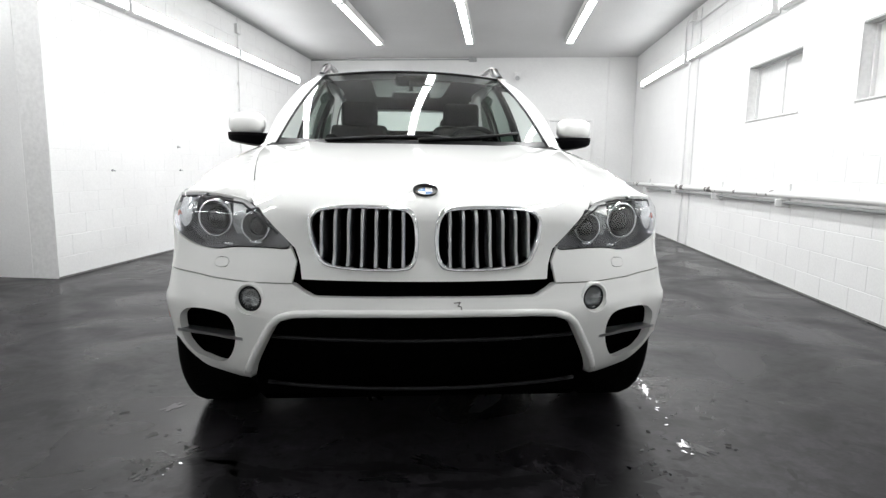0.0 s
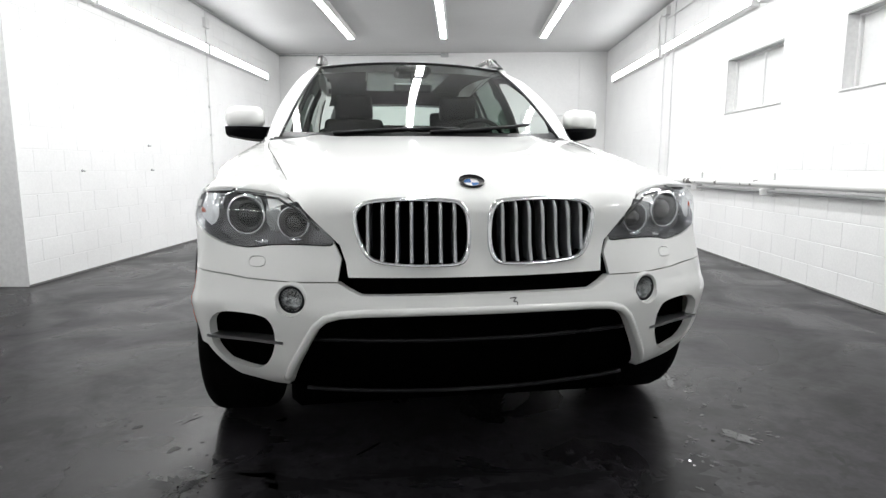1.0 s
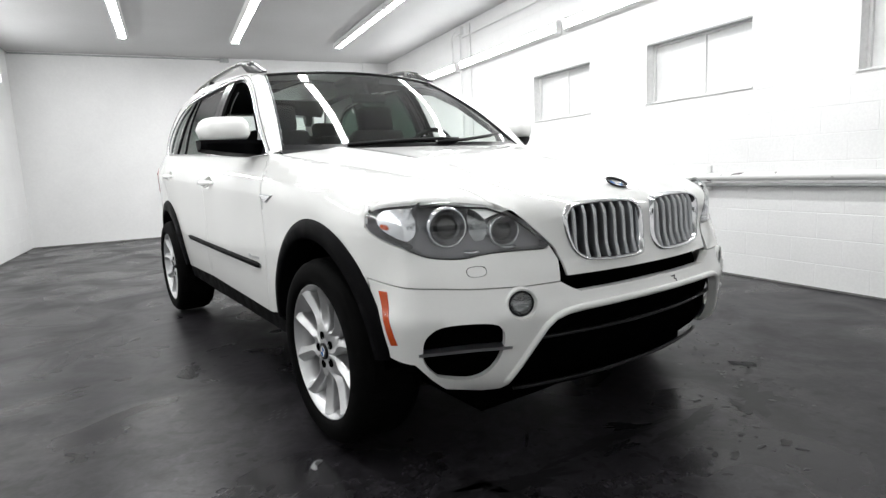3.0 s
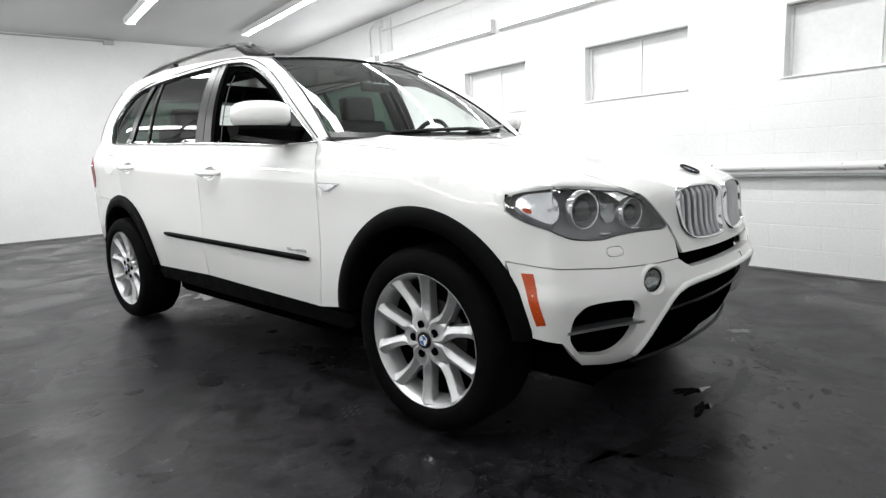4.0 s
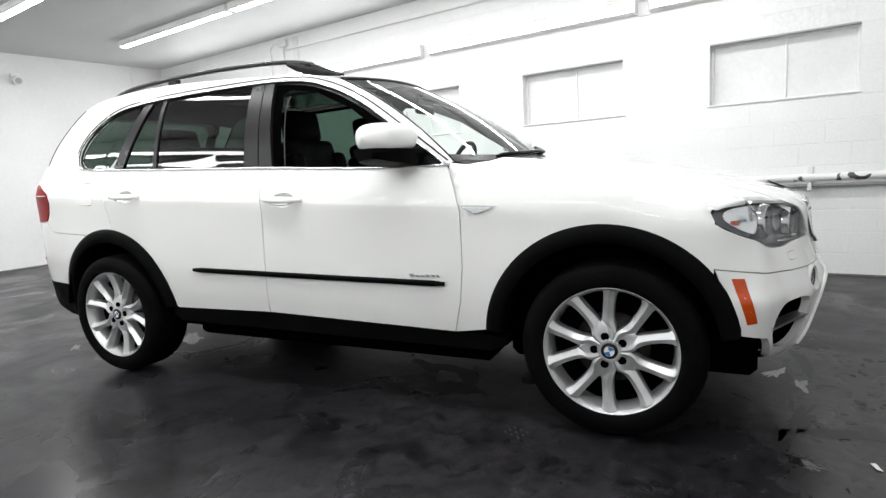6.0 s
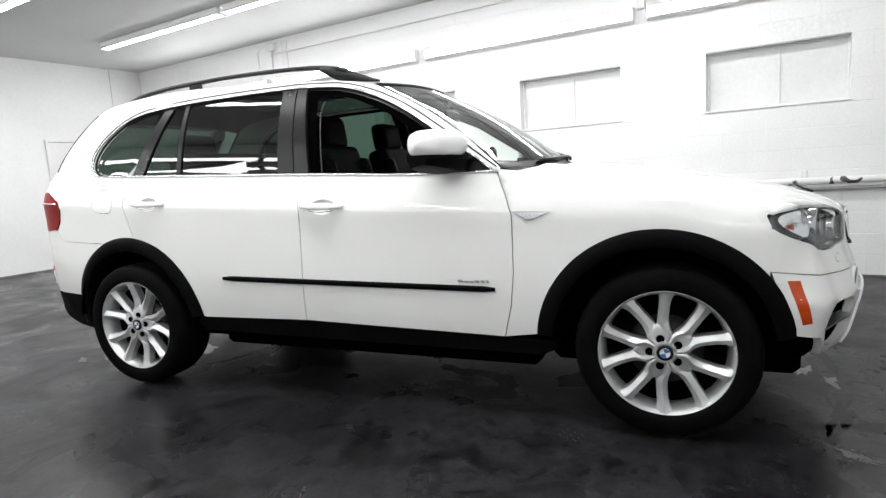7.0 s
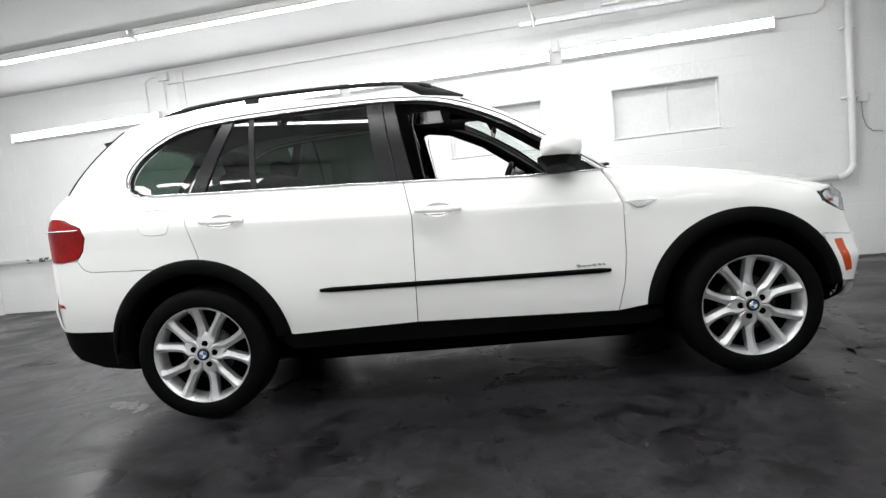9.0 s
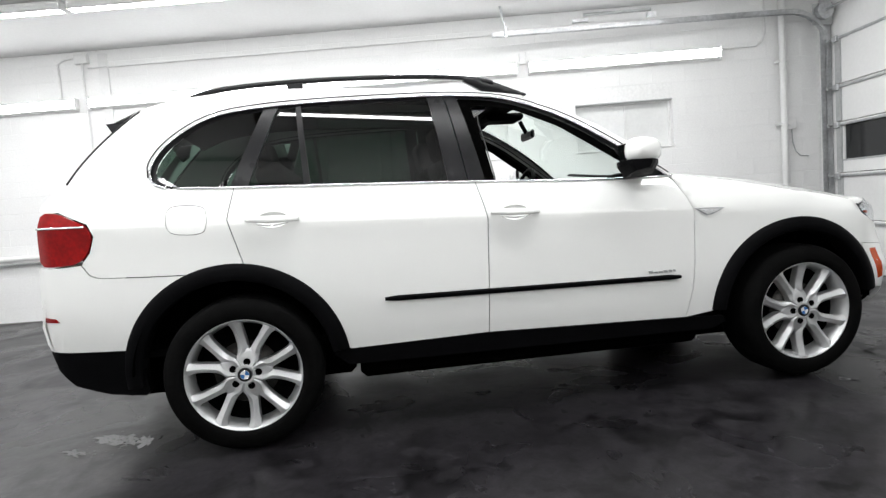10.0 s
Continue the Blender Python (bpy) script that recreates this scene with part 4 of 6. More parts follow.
    for door, y0, y1 in ((door_f, 1.467, 1.712), (door_r, 2.630, 2.872)):
        zc = crease((y0 + y1) / 2) + 0.020
        cup = cups[0] if y0 < 2 else cups[1]
        yc = (y0 + y1) / 2
        bm = bmesh.new()
        rings = [[bm.verts.new(sk(yc + (a - yc) * q, zc + (b - zc) * q, o)) for a, b in cup] for q, o in ((1.0, -0.001), (0.9, -0.012), (0.65, -0.022), (0.3, -0.027))]
        for p, q in zip(rings, rings[1:]):
            for i in range(len(p)):
                bm.faces.new((p[i], p[(i + 1) % len(p)], q[(i + 1) % len(p)], q[i]))
        bm.faces.new(rings[-1])
        bmesh.ops.recalc_face_normals(bm, faces=bm.faces)
        part("handle_hollow", bm, M_PAINT, door, smooth=True)
        bm = bmesh.new()
        rows = []
        for k in range(15):
            w = k / 14
            y = y0 + (y1 - y0) * w
            h = 0.017 * math.sin(math.pi * (0.12 + 0.76 * w)) ** 0.5
            o = 0.006 + 0.034 * math.sin(math.pi * w) ** 0.5
            rows.append([bm.verts.new(sk(y, zc + crease(y) - crease((y0 + y1) / 2) + h * math.sin(a), o + 0.012 * math.cos(a))) for a in np.linspace(0, 2 * math.pi, 12, endpoint=False)])
        for p, q in zip(rows, rows[1:]):
            for i in range(12):
                bm.faces.new((p[i], p[(i + 1) % 12], q[(i + 1) % 12], q[i]))
        bm.faces.new(rows[0][::-1])
        bm.faces.new(rows[-1])
        bmesh.ops.recalc_face_normals(bm, faces=bm.faces)
        hd = part("door_handle", bm, M_PAINT, door, "white pull handle", smooth=True)
        part("handle_strip", sweep(bmesh.new(), [sk(y, zc - 0.020 - 0.010 * math.sin(math.pi * (y - y0 - 0.05) / (y1 - y0 - 0.1)), 0.010) for y in np.linspace(y0 + 0.05, y1 - 0.05, 9)], 0.003, 6), M_CHROME, hd, smooth=True)
    tri = [(0.612, 0.974), (0.545, 0.973), (0.470, 0.971), (0.535, 0.946), (0.558, 0.944)]
    dark = [(0.628, 0.979), (0.545, 0.978), (0.452, 0.975), (0.532, 0.940), (0.560, 0.938)]
    part("badge_base", panel(bmesh.new(), dark, sk, step=0.02, edge=0.01, off=0.003, thick=0.006, out=out), M_SATIN, suv, smooth=True)
    part("side_badge", panel(bmesh.new(), tri, sk, step=0.02, edge=0.01, off=0.007, thick=0.008, out=out), M_BOWL, suv, "small chrome wedge on the wing", smooth=True)
    # small chrome lettering drawn as plain bars
    for k, (y, w, h) in enumerate(((0.876, 0.022, 0.014), (0.848, 0.020, 0.008), (0.822, 0.022, 0.008), (0.795, 0.020, 0.012), (0.768, 0.016, 0.012), (0.745, 0.012, 0.012))):
        part("script_bar", panel(bmesh.new(), [(y - w / 2, 0.652), (y + w / 2, 0.652), (y + w / 2 + 0.006, 0.652 + h), (y - w / 2 + 0.006, 0.652 + h)], sk, step=0.02, edge=0.01, off=0.004, thick=0.004, out=out), M_SATIN, door_f)
    # tail lamp
    TAIL = rounded([(3.79, 1.166), (3.70, 1.156), (3.64, 1.124), (3.575, 1.094), (3.549, 1.043), (3.575, 0.970), (3.62, 0.922), (3.72, 0.911), (3.82, 0.915), (3.825, 1.0), (3.815, 1.10)], 1)
    tl = part("tail_lamp", panel(bmesh.new(), TAIL, sk, step=0.03, edge=0.02, off=0.003, thick=0.02, out=out), M_RED, suv, "red tail lamp with a clear band", smooth=True)
    part("clear_band", sweep(bmesh.new(), [sk(y, 1.088 + (y - 3.6) * 0.02, 0.006) for y in np.linspace(3.58, 3.815, 9)], 0.006, 6), M_BOWL, tl, smooth=True)
    # rear bumper side
    bm = bmesh.new()
    panel(bm, [(3.162, 0.832), (3.36, 0.838), (3.543, 0.846), (3.582, 0.862), (3.615, 0.911), (3.72, 0.905), (3.84, 0.908), (3.855, 0.80), (3.86, 0.74), (3.845, 0.66), (3.87, 0.60), (3.86, 0.54), (3.84, 0.505), (3.62, 0.502), (3.455, 0.498)] + arc(by, bz, so - 0.02, 12, 67, 12), sk, step=0.03, edge=0.02, out=out)
    rb = part("rear_bumper_side", bm, M_PAINT, suv, smooth=True)
    part("rear_reflector", panel(bmesh.new(), [(3.745, 0.650), (3.84, 0.648), (3.845, 0.672), (3.765, 0.668)], sk, step=0.02, edge=0.01, off=0.004, thick=0.004, out=out), M_RED, rb, "small red reflector")
    bm = bmesh.new()
    panel(bm, [(3.44, 0.495), (3.62, 0.499), (3.84, 0.502), (3.80, 0.41), (3.72, 0.335), (3.56, 0.285), (3.40, 0.268), (3.38, 0.29), (3.40, 0.40)], sk, step=0.05, off=0.001, thick=0.05, out=out)
    part("rear_apron_side", bm, M_PLASTIC, suv, "black plastic rear apron", smooth=True)
    # roof rail
    rail = [(0.600, 3.17, 1.690), (0.592, 3.06, 1.735), (0.585, 2.85, 1.762), (0.58, 2.62, 1.776), (0.578, 2.30, 1.785), (0.578, 2.0, 1.783), (0.58, 1.78, 1.773), (0.585, 1.66, 1.756), (0.59, 1.58, 1.735)]
    curve = rounded([(p[1], p[2]) for p in rail], 2, False)
    bm = bmesh.new()
    rows = []
    for y, z in curve:
        x = 0.582 + 0.02 * abs((y - 2.3) / 0.87) ** 3
        rows.append([bm.verts.new((sg * (x + dx), y, z + dz)) for dx, dz in ((-0.016, -0.012), (-0.016, 0.008), (-0.006, 0.014), (0.008, 0.012), (0.016, 0.002), (0.016, -0.012))])
    for p, q in zip(rows, rows[1:]):
        for i in range(6):
            bm.faces.new((p[i], p[(i + 1) % 6], q[(i + 1) % 6], q[i]))
    bmesh.ops.recalc_face_normals(bm, faces=bm.faces)
    rl = part("roof_rail", bm, M_GLOSSBLACK, suv, "black roof rail", smooth=True)
    bm = bmesh.new()
    box(bm, sg * 0.565, 2.585, 1.715, sg * 0.6, 2.665, 1.768, bevel=0.006)
    part("rail_foot", bm, M_GLOSSBLACK, rl)
    bm = bmesh.new()
    rows = []
    for y, z0, z1 in ((1.40, 1.660, 1.672), (1.48, 1.668, 1.703), (1.56, 1.678, 1.735), (1.64, 1.69, 1.760), (1.74, 1.745, 1.772)):
        rows.append([bm.verts.new((sg * x, y, z)) for x, z in ((0.572, z0), (0.572, z1), (0.605, z1 - 0.004), (0.612, z0))])
    for p, q in zip(rows, rows[1:]):
        for i in range(4):
            bm.faces.new((p[i], p[(i + 1) % 4], q[(i + 1) % 4], q[i]))
    part("rail_end", bm, M_GLOSSBLACK, rl, smooth=True)
    # door mirror
    mir = bmesh.new()
    rows = []
    for k in range(13):
        w = k / 12
        x = 0.868 + 0.222 * w
        hgt = 0.056 * max(0.0, 1 - abs(2 * w - 0.95) ** 4.0) ** 0.5 + 0.010
        dep = 0.100 * max(0.0, 1 - abs(2 * w - 0.95) ** 3.2) ** 0.5 + 0.012
        yc = 0.905 + 0.085 * w
        rows.append([mir.verts.new((sg * x, yc + dep * math.copysign(abs(math.cos(a)) ** 0.75, math.cos(a)) * (0.75 if math.cos(a) > 0 else 1), 1.291 + hgt * math.copysign(abs(math.sin(a)) ** 0.75, math.sin(a)))) for a in np.linspace(0, 2 * math.pi, 20, endpoint=False)])
    for p, q in zip(rows, rows[1:]):
        for i in range(20):
            mir.faces.new((p[i], p[(i + 1) % 20], q[(i + 1) % 20], q[i]))
    mir.faces.new(rows[0])
    mir.faces.new(rows[-1])
    bmesh.ops.recalc_face_normals(mir, faces=mir.faces)
    mr = part("door_mirror", mir, M_PAINT, suv, "white capped door mirror with black base", smooth=True)
    bm = bmesh.new()
    rows = []
    for k in range(13):
        w = k / 12
        x = 0.80 + 0.285 * w
        h0 = 1.155 + 0.035 * w ** 2
        h1 = 1.217 + 0.01 * w
        dep = 0.065 + 0.045 * math.sin(math.pi * min(1, w * 1.05))
        if w > 0.92:
            dep *= 0.75
        yc = 0.895 + 0.095 * w
        rows.append([bm.verts.new((sg * x, yc + a * dep, z)) for a, z in ((-0.7, h0 + 0.012), (-1, h1), (-1, h1 + 0.018), (1, h1 + 0.018), (1, h1 - 0.004), (0.6, h0))])
    for p, q in zip(rows, rows[1:]):
        for i in range(6):
            bm.faces.new((p[i], p[(i + 1) % 6], q[(i + 1) % 6], q[i]))
    bm.faces.new(rows[0])
    bm.faces.new(rows[-1])
    bmesh.ops.recalc_face_normals(bm, faces=bm.faces)
    part("mirror_base", bm, M_PLASTIC, mr, "black mirror base")
    bm = bmesh.new()
    box(bm, sg * 0.91, 1.006, 1.250, sg * 1.03, 1.034, 1.332, bevel=0.003)
    part("mirror_glass", bm, M_CHROME, mr)
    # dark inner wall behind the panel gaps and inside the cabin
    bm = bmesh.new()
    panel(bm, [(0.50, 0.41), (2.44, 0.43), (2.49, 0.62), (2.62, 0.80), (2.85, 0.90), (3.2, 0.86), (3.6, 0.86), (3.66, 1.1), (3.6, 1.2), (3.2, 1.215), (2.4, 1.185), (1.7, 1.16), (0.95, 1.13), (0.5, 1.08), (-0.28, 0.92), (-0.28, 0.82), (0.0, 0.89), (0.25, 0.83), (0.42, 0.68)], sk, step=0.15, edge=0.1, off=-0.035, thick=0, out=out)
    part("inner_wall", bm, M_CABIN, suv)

# windscreen, roof, tail
def screen(u, v, off=0.0):
    """u across from -1 to 1, v from the base to the roof."""
    base = Vector((u * 0.775, 0.50 + 0.21 * u * u, 1.165 + 0.002 * u * u))
    head = Vector((u * 0.585, 1.33 + 0.09 * u * u, 1.672 - 0.026 * u * u))
    p = base.lerp(head, v)
    bulge = 0.035 * math.sin(math.pi * v)
    return p + (bulge + off) * Vector((0, -0.5, 0.87))


bm = bmesh.new()
panel(bm, [(-0.985, 0.0), (0.985, 0.0), (0.985, 1.0), (-0.985, 1.0)], screen, step=0.1, edge=0.1, thick=0, out=(0, 2, 0.5))
ws = part("windscreen", bm, M_SCREEN, suv, "clear laminated windscreen", smooth=True)
band = [(u, 0.0) for u in np.linspace(-0.985, 0.985, 21)] + [(u, 0.055 + 0.02 * abs(u) ** 6) for u in np.linspace(0.985, -0.985, 21)]
part("screen_band", panel(bmesh.new(), band, screen, step=0.1, edge=0.1, thick=0, off=0.002, out=(0, 2, 0.5)), M_GLOSSBLACK, ws, "black printed band at the foot of the screen", smooth=True)
for sg in (-1, 1):
    bm = bmesh.new()
    edge_in = [(sg * 0.985, v) for v in np.linspace(0, 1, 21)]
    A = [screen(*p, 0.002) for p in edge_in]
    B = [Vector((sg * -flank(y, z).x, y, z)) for y, z in zip(np.interp(np.linspace(0, 1, 21), [0, 0.25, 0.5, 0.75, 1], [0.70, 0.87, 1.06, 1.23, 1.46]), np.interp(np.linspace(0, 1, 21), [0, 0.25, 0.5, 0.75, 1], [1.160, 1.335, 1.462, 1.556, 1.640]))]
    va, vm, vb = ([bm.verts.new(p) for p in L] for L in (A, [(a + b) / 2 + Vector((sg * 0.006, 0, 0.006)) for a, b in zip(A, B)], B))
    for L, R in ((va, vm), (vm, vb)):
        for k in range(20):
            bm.faces.new((L[k], L[k + 1], R[k + 1], R[k]))
    bmesh.ops.recalc_face_normals(bm, faces=bm.faces)
    part("a_pillar", bm, M_PAINT, suv, smooth=True)
    part("screen_edge", sweep(bmesh.new(), [screen(sg * 0.985, v, 0.003) for v in np.linspace(0, 1, 14)], 0.007, 6), M_GLOSSBLACK, ws, smooth=True)
part("screen_head", sweep(bmesh.new(), [screen(u, 1.0, 0.002) for u in np.linspace(-0.98, 0.98, 17)], 0.008, 6), M_GLOSSBLACK, ws, smooth=True)
bm = bmesh.new()
cowl = [[bm.verts.new((x, 0.44 + 0.15 * (x / 0.8) ** 2 + dy, 1.150 + dz)) for x in np.linspace(-0.79, 0.79, 25)] for dy, dz in ((0, 0.0), (0.06, 0.012), (0.13, 0.03), (0.16, -0.03))]
for p, q in zip(cowl, cowl[1:]):
    for k in range(24):
        bm.faces.new((p[k], p[k + 1], q[k + 1], q[k]))
part("cowl", bm, M_PLASTIC, suv, "black scuttle below the windscreen", smooth=True)
for pts in ((( -0.62, 0.02), (-0.3, 0.045), (0.05, 0.06), (0.22, 0.055)), ((0.02, 0.03), (0.3, 0.05), (0.62, 0.09), (0.78, 0.12))):
    w = part("wiper", sweep(bmesh.new(), [screen(u, v, 0.022) for u, v in pts], 0.009, 6), M_GLOSSBLACK, suv, "black wiper arm", smooth=True)
    part("blade", sweep(bmesh.new(), [screen(u, v + 0.012, 0.008) for u, v in pts], 0.006, 6), M_RUBBER, w, smooth=True)


def roof_skin(x, y, off=0.0):
    half_w = -flank(y, ROOF(y)).x
    head = 0.019 * max(0.0, (1.6 - y) / 0.265)
    return Vector((x * half_w, y, ROOF(y) + (0.030 + head) * (1 - abs(x) ** 2.2) + off))


front_roof = [(x, 1.335 + 0.10 * x * x) for x in np.linspace(-1, 1, 13)]
rear_roof = [(x, 3.30 - 0.02 * x * x) for x in np.linspace(1, -1, 13)]
bm = panel(bmesh.new(), front_roof + rear_roof, roof_skin, step=0.12, edge=0.08, out=(0, 2.3, 1.0))
part("roof", bm, M_PAINT, suv, smooth=True)


TAIL_Y = table([0.28, 0.36, 0.5, 0.6, 0.7, 0.9, 1.1, 1.27, 1.45, 1.66, 1.70], [3.78, 3.84, 3.95, 3.985, 3.975, 3.93, 3.90, 3.84, 3.68, 3.46, 3.42])


def tail(x, z, off=0.0):
    a = abs(x)
    return Vector((x, TAIL_Y(z) - 0.13 * (a / 0.75) ** 3 + off, z))


bm = panel(bmesh.new(), [(-0.74, 0.9), (0.74, 0.9), (0.72, 1.25), (0.55, 1.66), (-0.55, 1.66), (-0.72, 1.25)], tail, [[(-0.62, 1.24), (0.62, 1.24), (0.50, 1.60), (-0.50, 1.60)]], step=0.1, edge=0.06, out=(0, 2, 0.9))
gate = part("tailgate", bm, M_PAINT, suv, smooth=True)
part("rear_screen", panel(bmesh.new(), [(-0.63, 1.235), (0.63, 1.235), (0.51, 1.605), (-0.51, 1.605)], tail, step=0.1, edge=0.08, thick=0, off=0.004, out=(0, 2, 0.9)), M_SCREEN, gate, "clear rear window", smooth=True)
bm = panel(bmesh.new(), [(-0.75, 0.45), (0.75, 0.45), (0.76, 0.89), (-0.76, 0.89)], tail, step=0.1, edge=0.08, out=(0, 2, 0.9))
part("rear_bumper", bm, M_PAINT, suv, smooth=True)
part("rear_apron", panel(bmesh.new(), [(-0.72, 0.28), (0.72, 0.28), (0.75, 0.446), (-0.75, 0.446)], tail, step=0.1, edge=0.08, out=(0, 2, 0.9)), M_PLASTIC, suv, smooth=True)
bm = bmesh.new()
rows = []
for x in np.linspace(-0.56, 0.56, 17):
    d = 0.03 * (x / 0.56) ** 2
    rows.append([bm.verts.new((x, y, z - 0.5 * d)) for y, z in ((3.26, 1.70), (3.40, 1.672), (3.56 - d, 1.612), (3.565 - d, 1.600), (3.42, 1.635))])
for p, q in zip(rows, rows[1:]):
    for i in range(5):
        bm.faces.new((p[i], p[(i + 1) % 5], q[(i + 1) % 5], q[i]))
bmesh.ops.recalc_face_normals(bm, faces=bm.faces)
sp = part("roof_spoiler", bm, M_PAINT, suv, smooth=True)
for sg in (-1, 1):
    bm = bmesh.new()
    vs = [[bm.verts.new((sg * x, y, z)) for y, z in ((3.44, 1.61), (3.555, 1.598), (3.50, 1.50), (3.46, 1.53))] for x in (0.50, 0.56)]
    for k in range(4):
        bm.faces.new((vs[0][k], vs[0][(k + 1) % 4], vs[1][(k + 1) % 4], vs[1][k]))
    bm.faces.new(vs[0])
    bm.faces.new(vs[1])
    part("spoiler_fin", bm, M_GLOSSBLACK, sp, "black spoiler side fin")

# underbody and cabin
# plain boxes, sized wide and low to block light from under the car
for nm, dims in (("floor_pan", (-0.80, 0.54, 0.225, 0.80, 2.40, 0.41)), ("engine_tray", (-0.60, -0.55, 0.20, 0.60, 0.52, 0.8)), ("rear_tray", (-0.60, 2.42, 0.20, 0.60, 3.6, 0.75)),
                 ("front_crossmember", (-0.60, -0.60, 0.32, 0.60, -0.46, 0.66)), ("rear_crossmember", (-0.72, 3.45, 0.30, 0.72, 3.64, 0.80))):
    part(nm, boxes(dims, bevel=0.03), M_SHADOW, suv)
bm = bmesh.new()
rows = []
for y in np.linspace(1.40, 3.38, 14):
    hw = -flank(y, ROOF(y)).x - 0.04
    rows.append([bm.verts.new((x * hw, y, ROOF(y) - 0.045 + 0.03 * (1 - x * x))) for x in np.linspace(-1, 1, 9)])
for k, (p, q) in enumerate(zip(rows, rows[1:])):
    for i in range(8):
        if not (1 <= k <= 6 and 2 <= i <= 5):
            bm.faces.new((p[i], p[i + 1], q[i + 1], q[i]))
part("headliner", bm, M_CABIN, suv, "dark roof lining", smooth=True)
bm = bmesh.new()
box(bm, -0.28, 1.55, 1.640, 0.28, 2.55, 1.650, bevel=0.004)
part("sunroof_blind", bm, M_LAMPGREY, suv, "grey sunroof blind")


def cushion(bm_, w, d, h, m, bev=0.05):
    tmp = bmesh.new()
    box(tmp, -w / 2, -d / 2, 0, w / 2, d / 2, h, bevel=bev, segs=3)
    tmp.transform(m)
    me = bpy.data.meshes.new("tmp")
    tmp.to_mesh(me)
    tmp.free()
    bm_.from_mesh(me)
    bpy.data.meshes.remove(me)
    return bm_


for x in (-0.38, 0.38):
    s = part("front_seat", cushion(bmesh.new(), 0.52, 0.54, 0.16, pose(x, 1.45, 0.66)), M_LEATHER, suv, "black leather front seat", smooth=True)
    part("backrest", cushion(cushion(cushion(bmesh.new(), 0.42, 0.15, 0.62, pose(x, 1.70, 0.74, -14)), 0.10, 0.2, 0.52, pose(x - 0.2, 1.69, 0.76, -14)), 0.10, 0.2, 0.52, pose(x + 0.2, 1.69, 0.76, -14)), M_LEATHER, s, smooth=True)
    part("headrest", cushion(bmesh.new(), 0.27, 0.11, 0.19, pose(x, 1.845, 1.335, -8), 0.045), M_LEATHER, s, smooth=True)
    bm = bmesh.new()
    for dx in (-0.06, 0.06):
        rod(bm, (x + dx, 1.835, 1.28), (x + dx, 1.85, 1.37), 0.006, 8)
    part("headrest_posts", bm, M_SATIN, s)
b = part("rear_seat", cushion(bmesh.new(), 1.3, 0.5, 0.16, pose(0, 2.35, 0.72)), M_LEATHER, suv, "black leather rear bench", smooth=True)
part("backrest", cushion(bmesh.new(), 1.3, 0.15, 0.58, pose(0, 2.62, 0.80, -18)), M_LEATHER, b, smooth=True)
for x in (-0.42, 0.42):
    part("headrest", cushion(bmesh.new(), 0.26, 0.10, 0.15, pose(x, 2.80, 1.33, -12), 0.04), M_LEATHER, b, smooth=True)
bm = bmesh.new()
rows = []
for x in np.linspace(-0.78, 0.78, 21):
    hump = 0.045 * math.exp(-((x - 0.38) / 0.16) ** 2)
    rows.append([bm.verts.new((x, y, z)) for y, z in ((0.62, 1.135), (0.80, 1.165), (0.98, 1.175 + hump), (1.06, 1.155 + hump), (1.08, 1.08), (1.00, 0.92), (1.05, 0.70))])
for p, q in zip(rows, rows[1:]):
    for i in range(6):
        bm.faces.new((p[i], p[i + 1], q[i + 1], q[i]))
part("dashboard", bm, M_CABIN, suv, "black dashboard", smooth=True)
st = new("steering_wheel")
st.parent = suv
st.matrix_basis = pose(0.38, 1.15, 1.13, 0, 0, 90) @ pose(0, 0, 0, 0, -22, 0)
bm = bmesh.new()
sweep(bm, [(0, 0.185 * math.cos(a), 0.185 * math.sin(a)) for a in np.linspace(0, 2 * math.pi, 37)], 0.015, 8)
part("rim", bm, M_LEATHER, st, smooth=True)
bm = bmesh.new()
box(bm, -0.03, -0.07, -0.06, 0.02, 0.07, 0.06, bevel=0.02)
box(bm, -0.012, -0.18, -0.012, 0.006, 0.18, 0.014, bevel=0.004)
box(bm, -0.012, -0.02, -0.18, 0.006, 0.02, 0.0, bevel=0.004)
part("hub", bm, M_CABIN, st)
bm = bmesh.new()
box(bm, -0.13, 1.20, 1.475, 0.11, 1.225, 1.535, bevel=0.012)
mi = part("cabin_mirror", bm, M_GLOSSBLACK, suv, "black rear-view mirror")
part("stalk", rod(bmesh.new(), (-0.01, 1.22, 1.52), (-0.01, 1.26, 1.60), 0.014, 10), M_CABIN, mi)
bm = bmesh.new()
box(bm, -0.11, 1.26, 1.60, 0.11, 1.50, 1.645, bevel=0.015)
part("overhead_console", bm, M_CABIN, suv)
bm = bmesh.new()
box(bm, -0.13, 1.0, 0.44, 0.13, 2.0, 0.86, bevel=0.04)
box(bm, -0.80, 0.6, 0.44, 0.80, 3.5, 0.47)
part("cabin_floor", bm, M_CABIN, suv)


# ---- wheels ----
ARM_STEP = (0.0, 1.0, 2.0, 2.5, 3.0, 4.0, 5.0, 6.0, 7.0)
INNER_S = table(ARM_STEP, (0.036, 0.078, 0.119, 0.126, 0.145, 0.182, 0.214, 0.240, 0.256))
INNER_L = table(ARM_STEP, (0.0, 0.0, 0.0, 0.0045, 0.0125, 0.0275, 0.0400, 0.0480, 0.047))
OUTER_S = table(ARM_STEP, (0.030, 0.064, 0.077, 0.094, 0.120, 0.158, 0.190, 0.215, 0.231))
OUTER_L = table(ARM_STEP, (0.0215, 0.0462, 0.0495, 0.0497, 0.0530, 0.0660, 0.0800, 0.0960, 0.118))
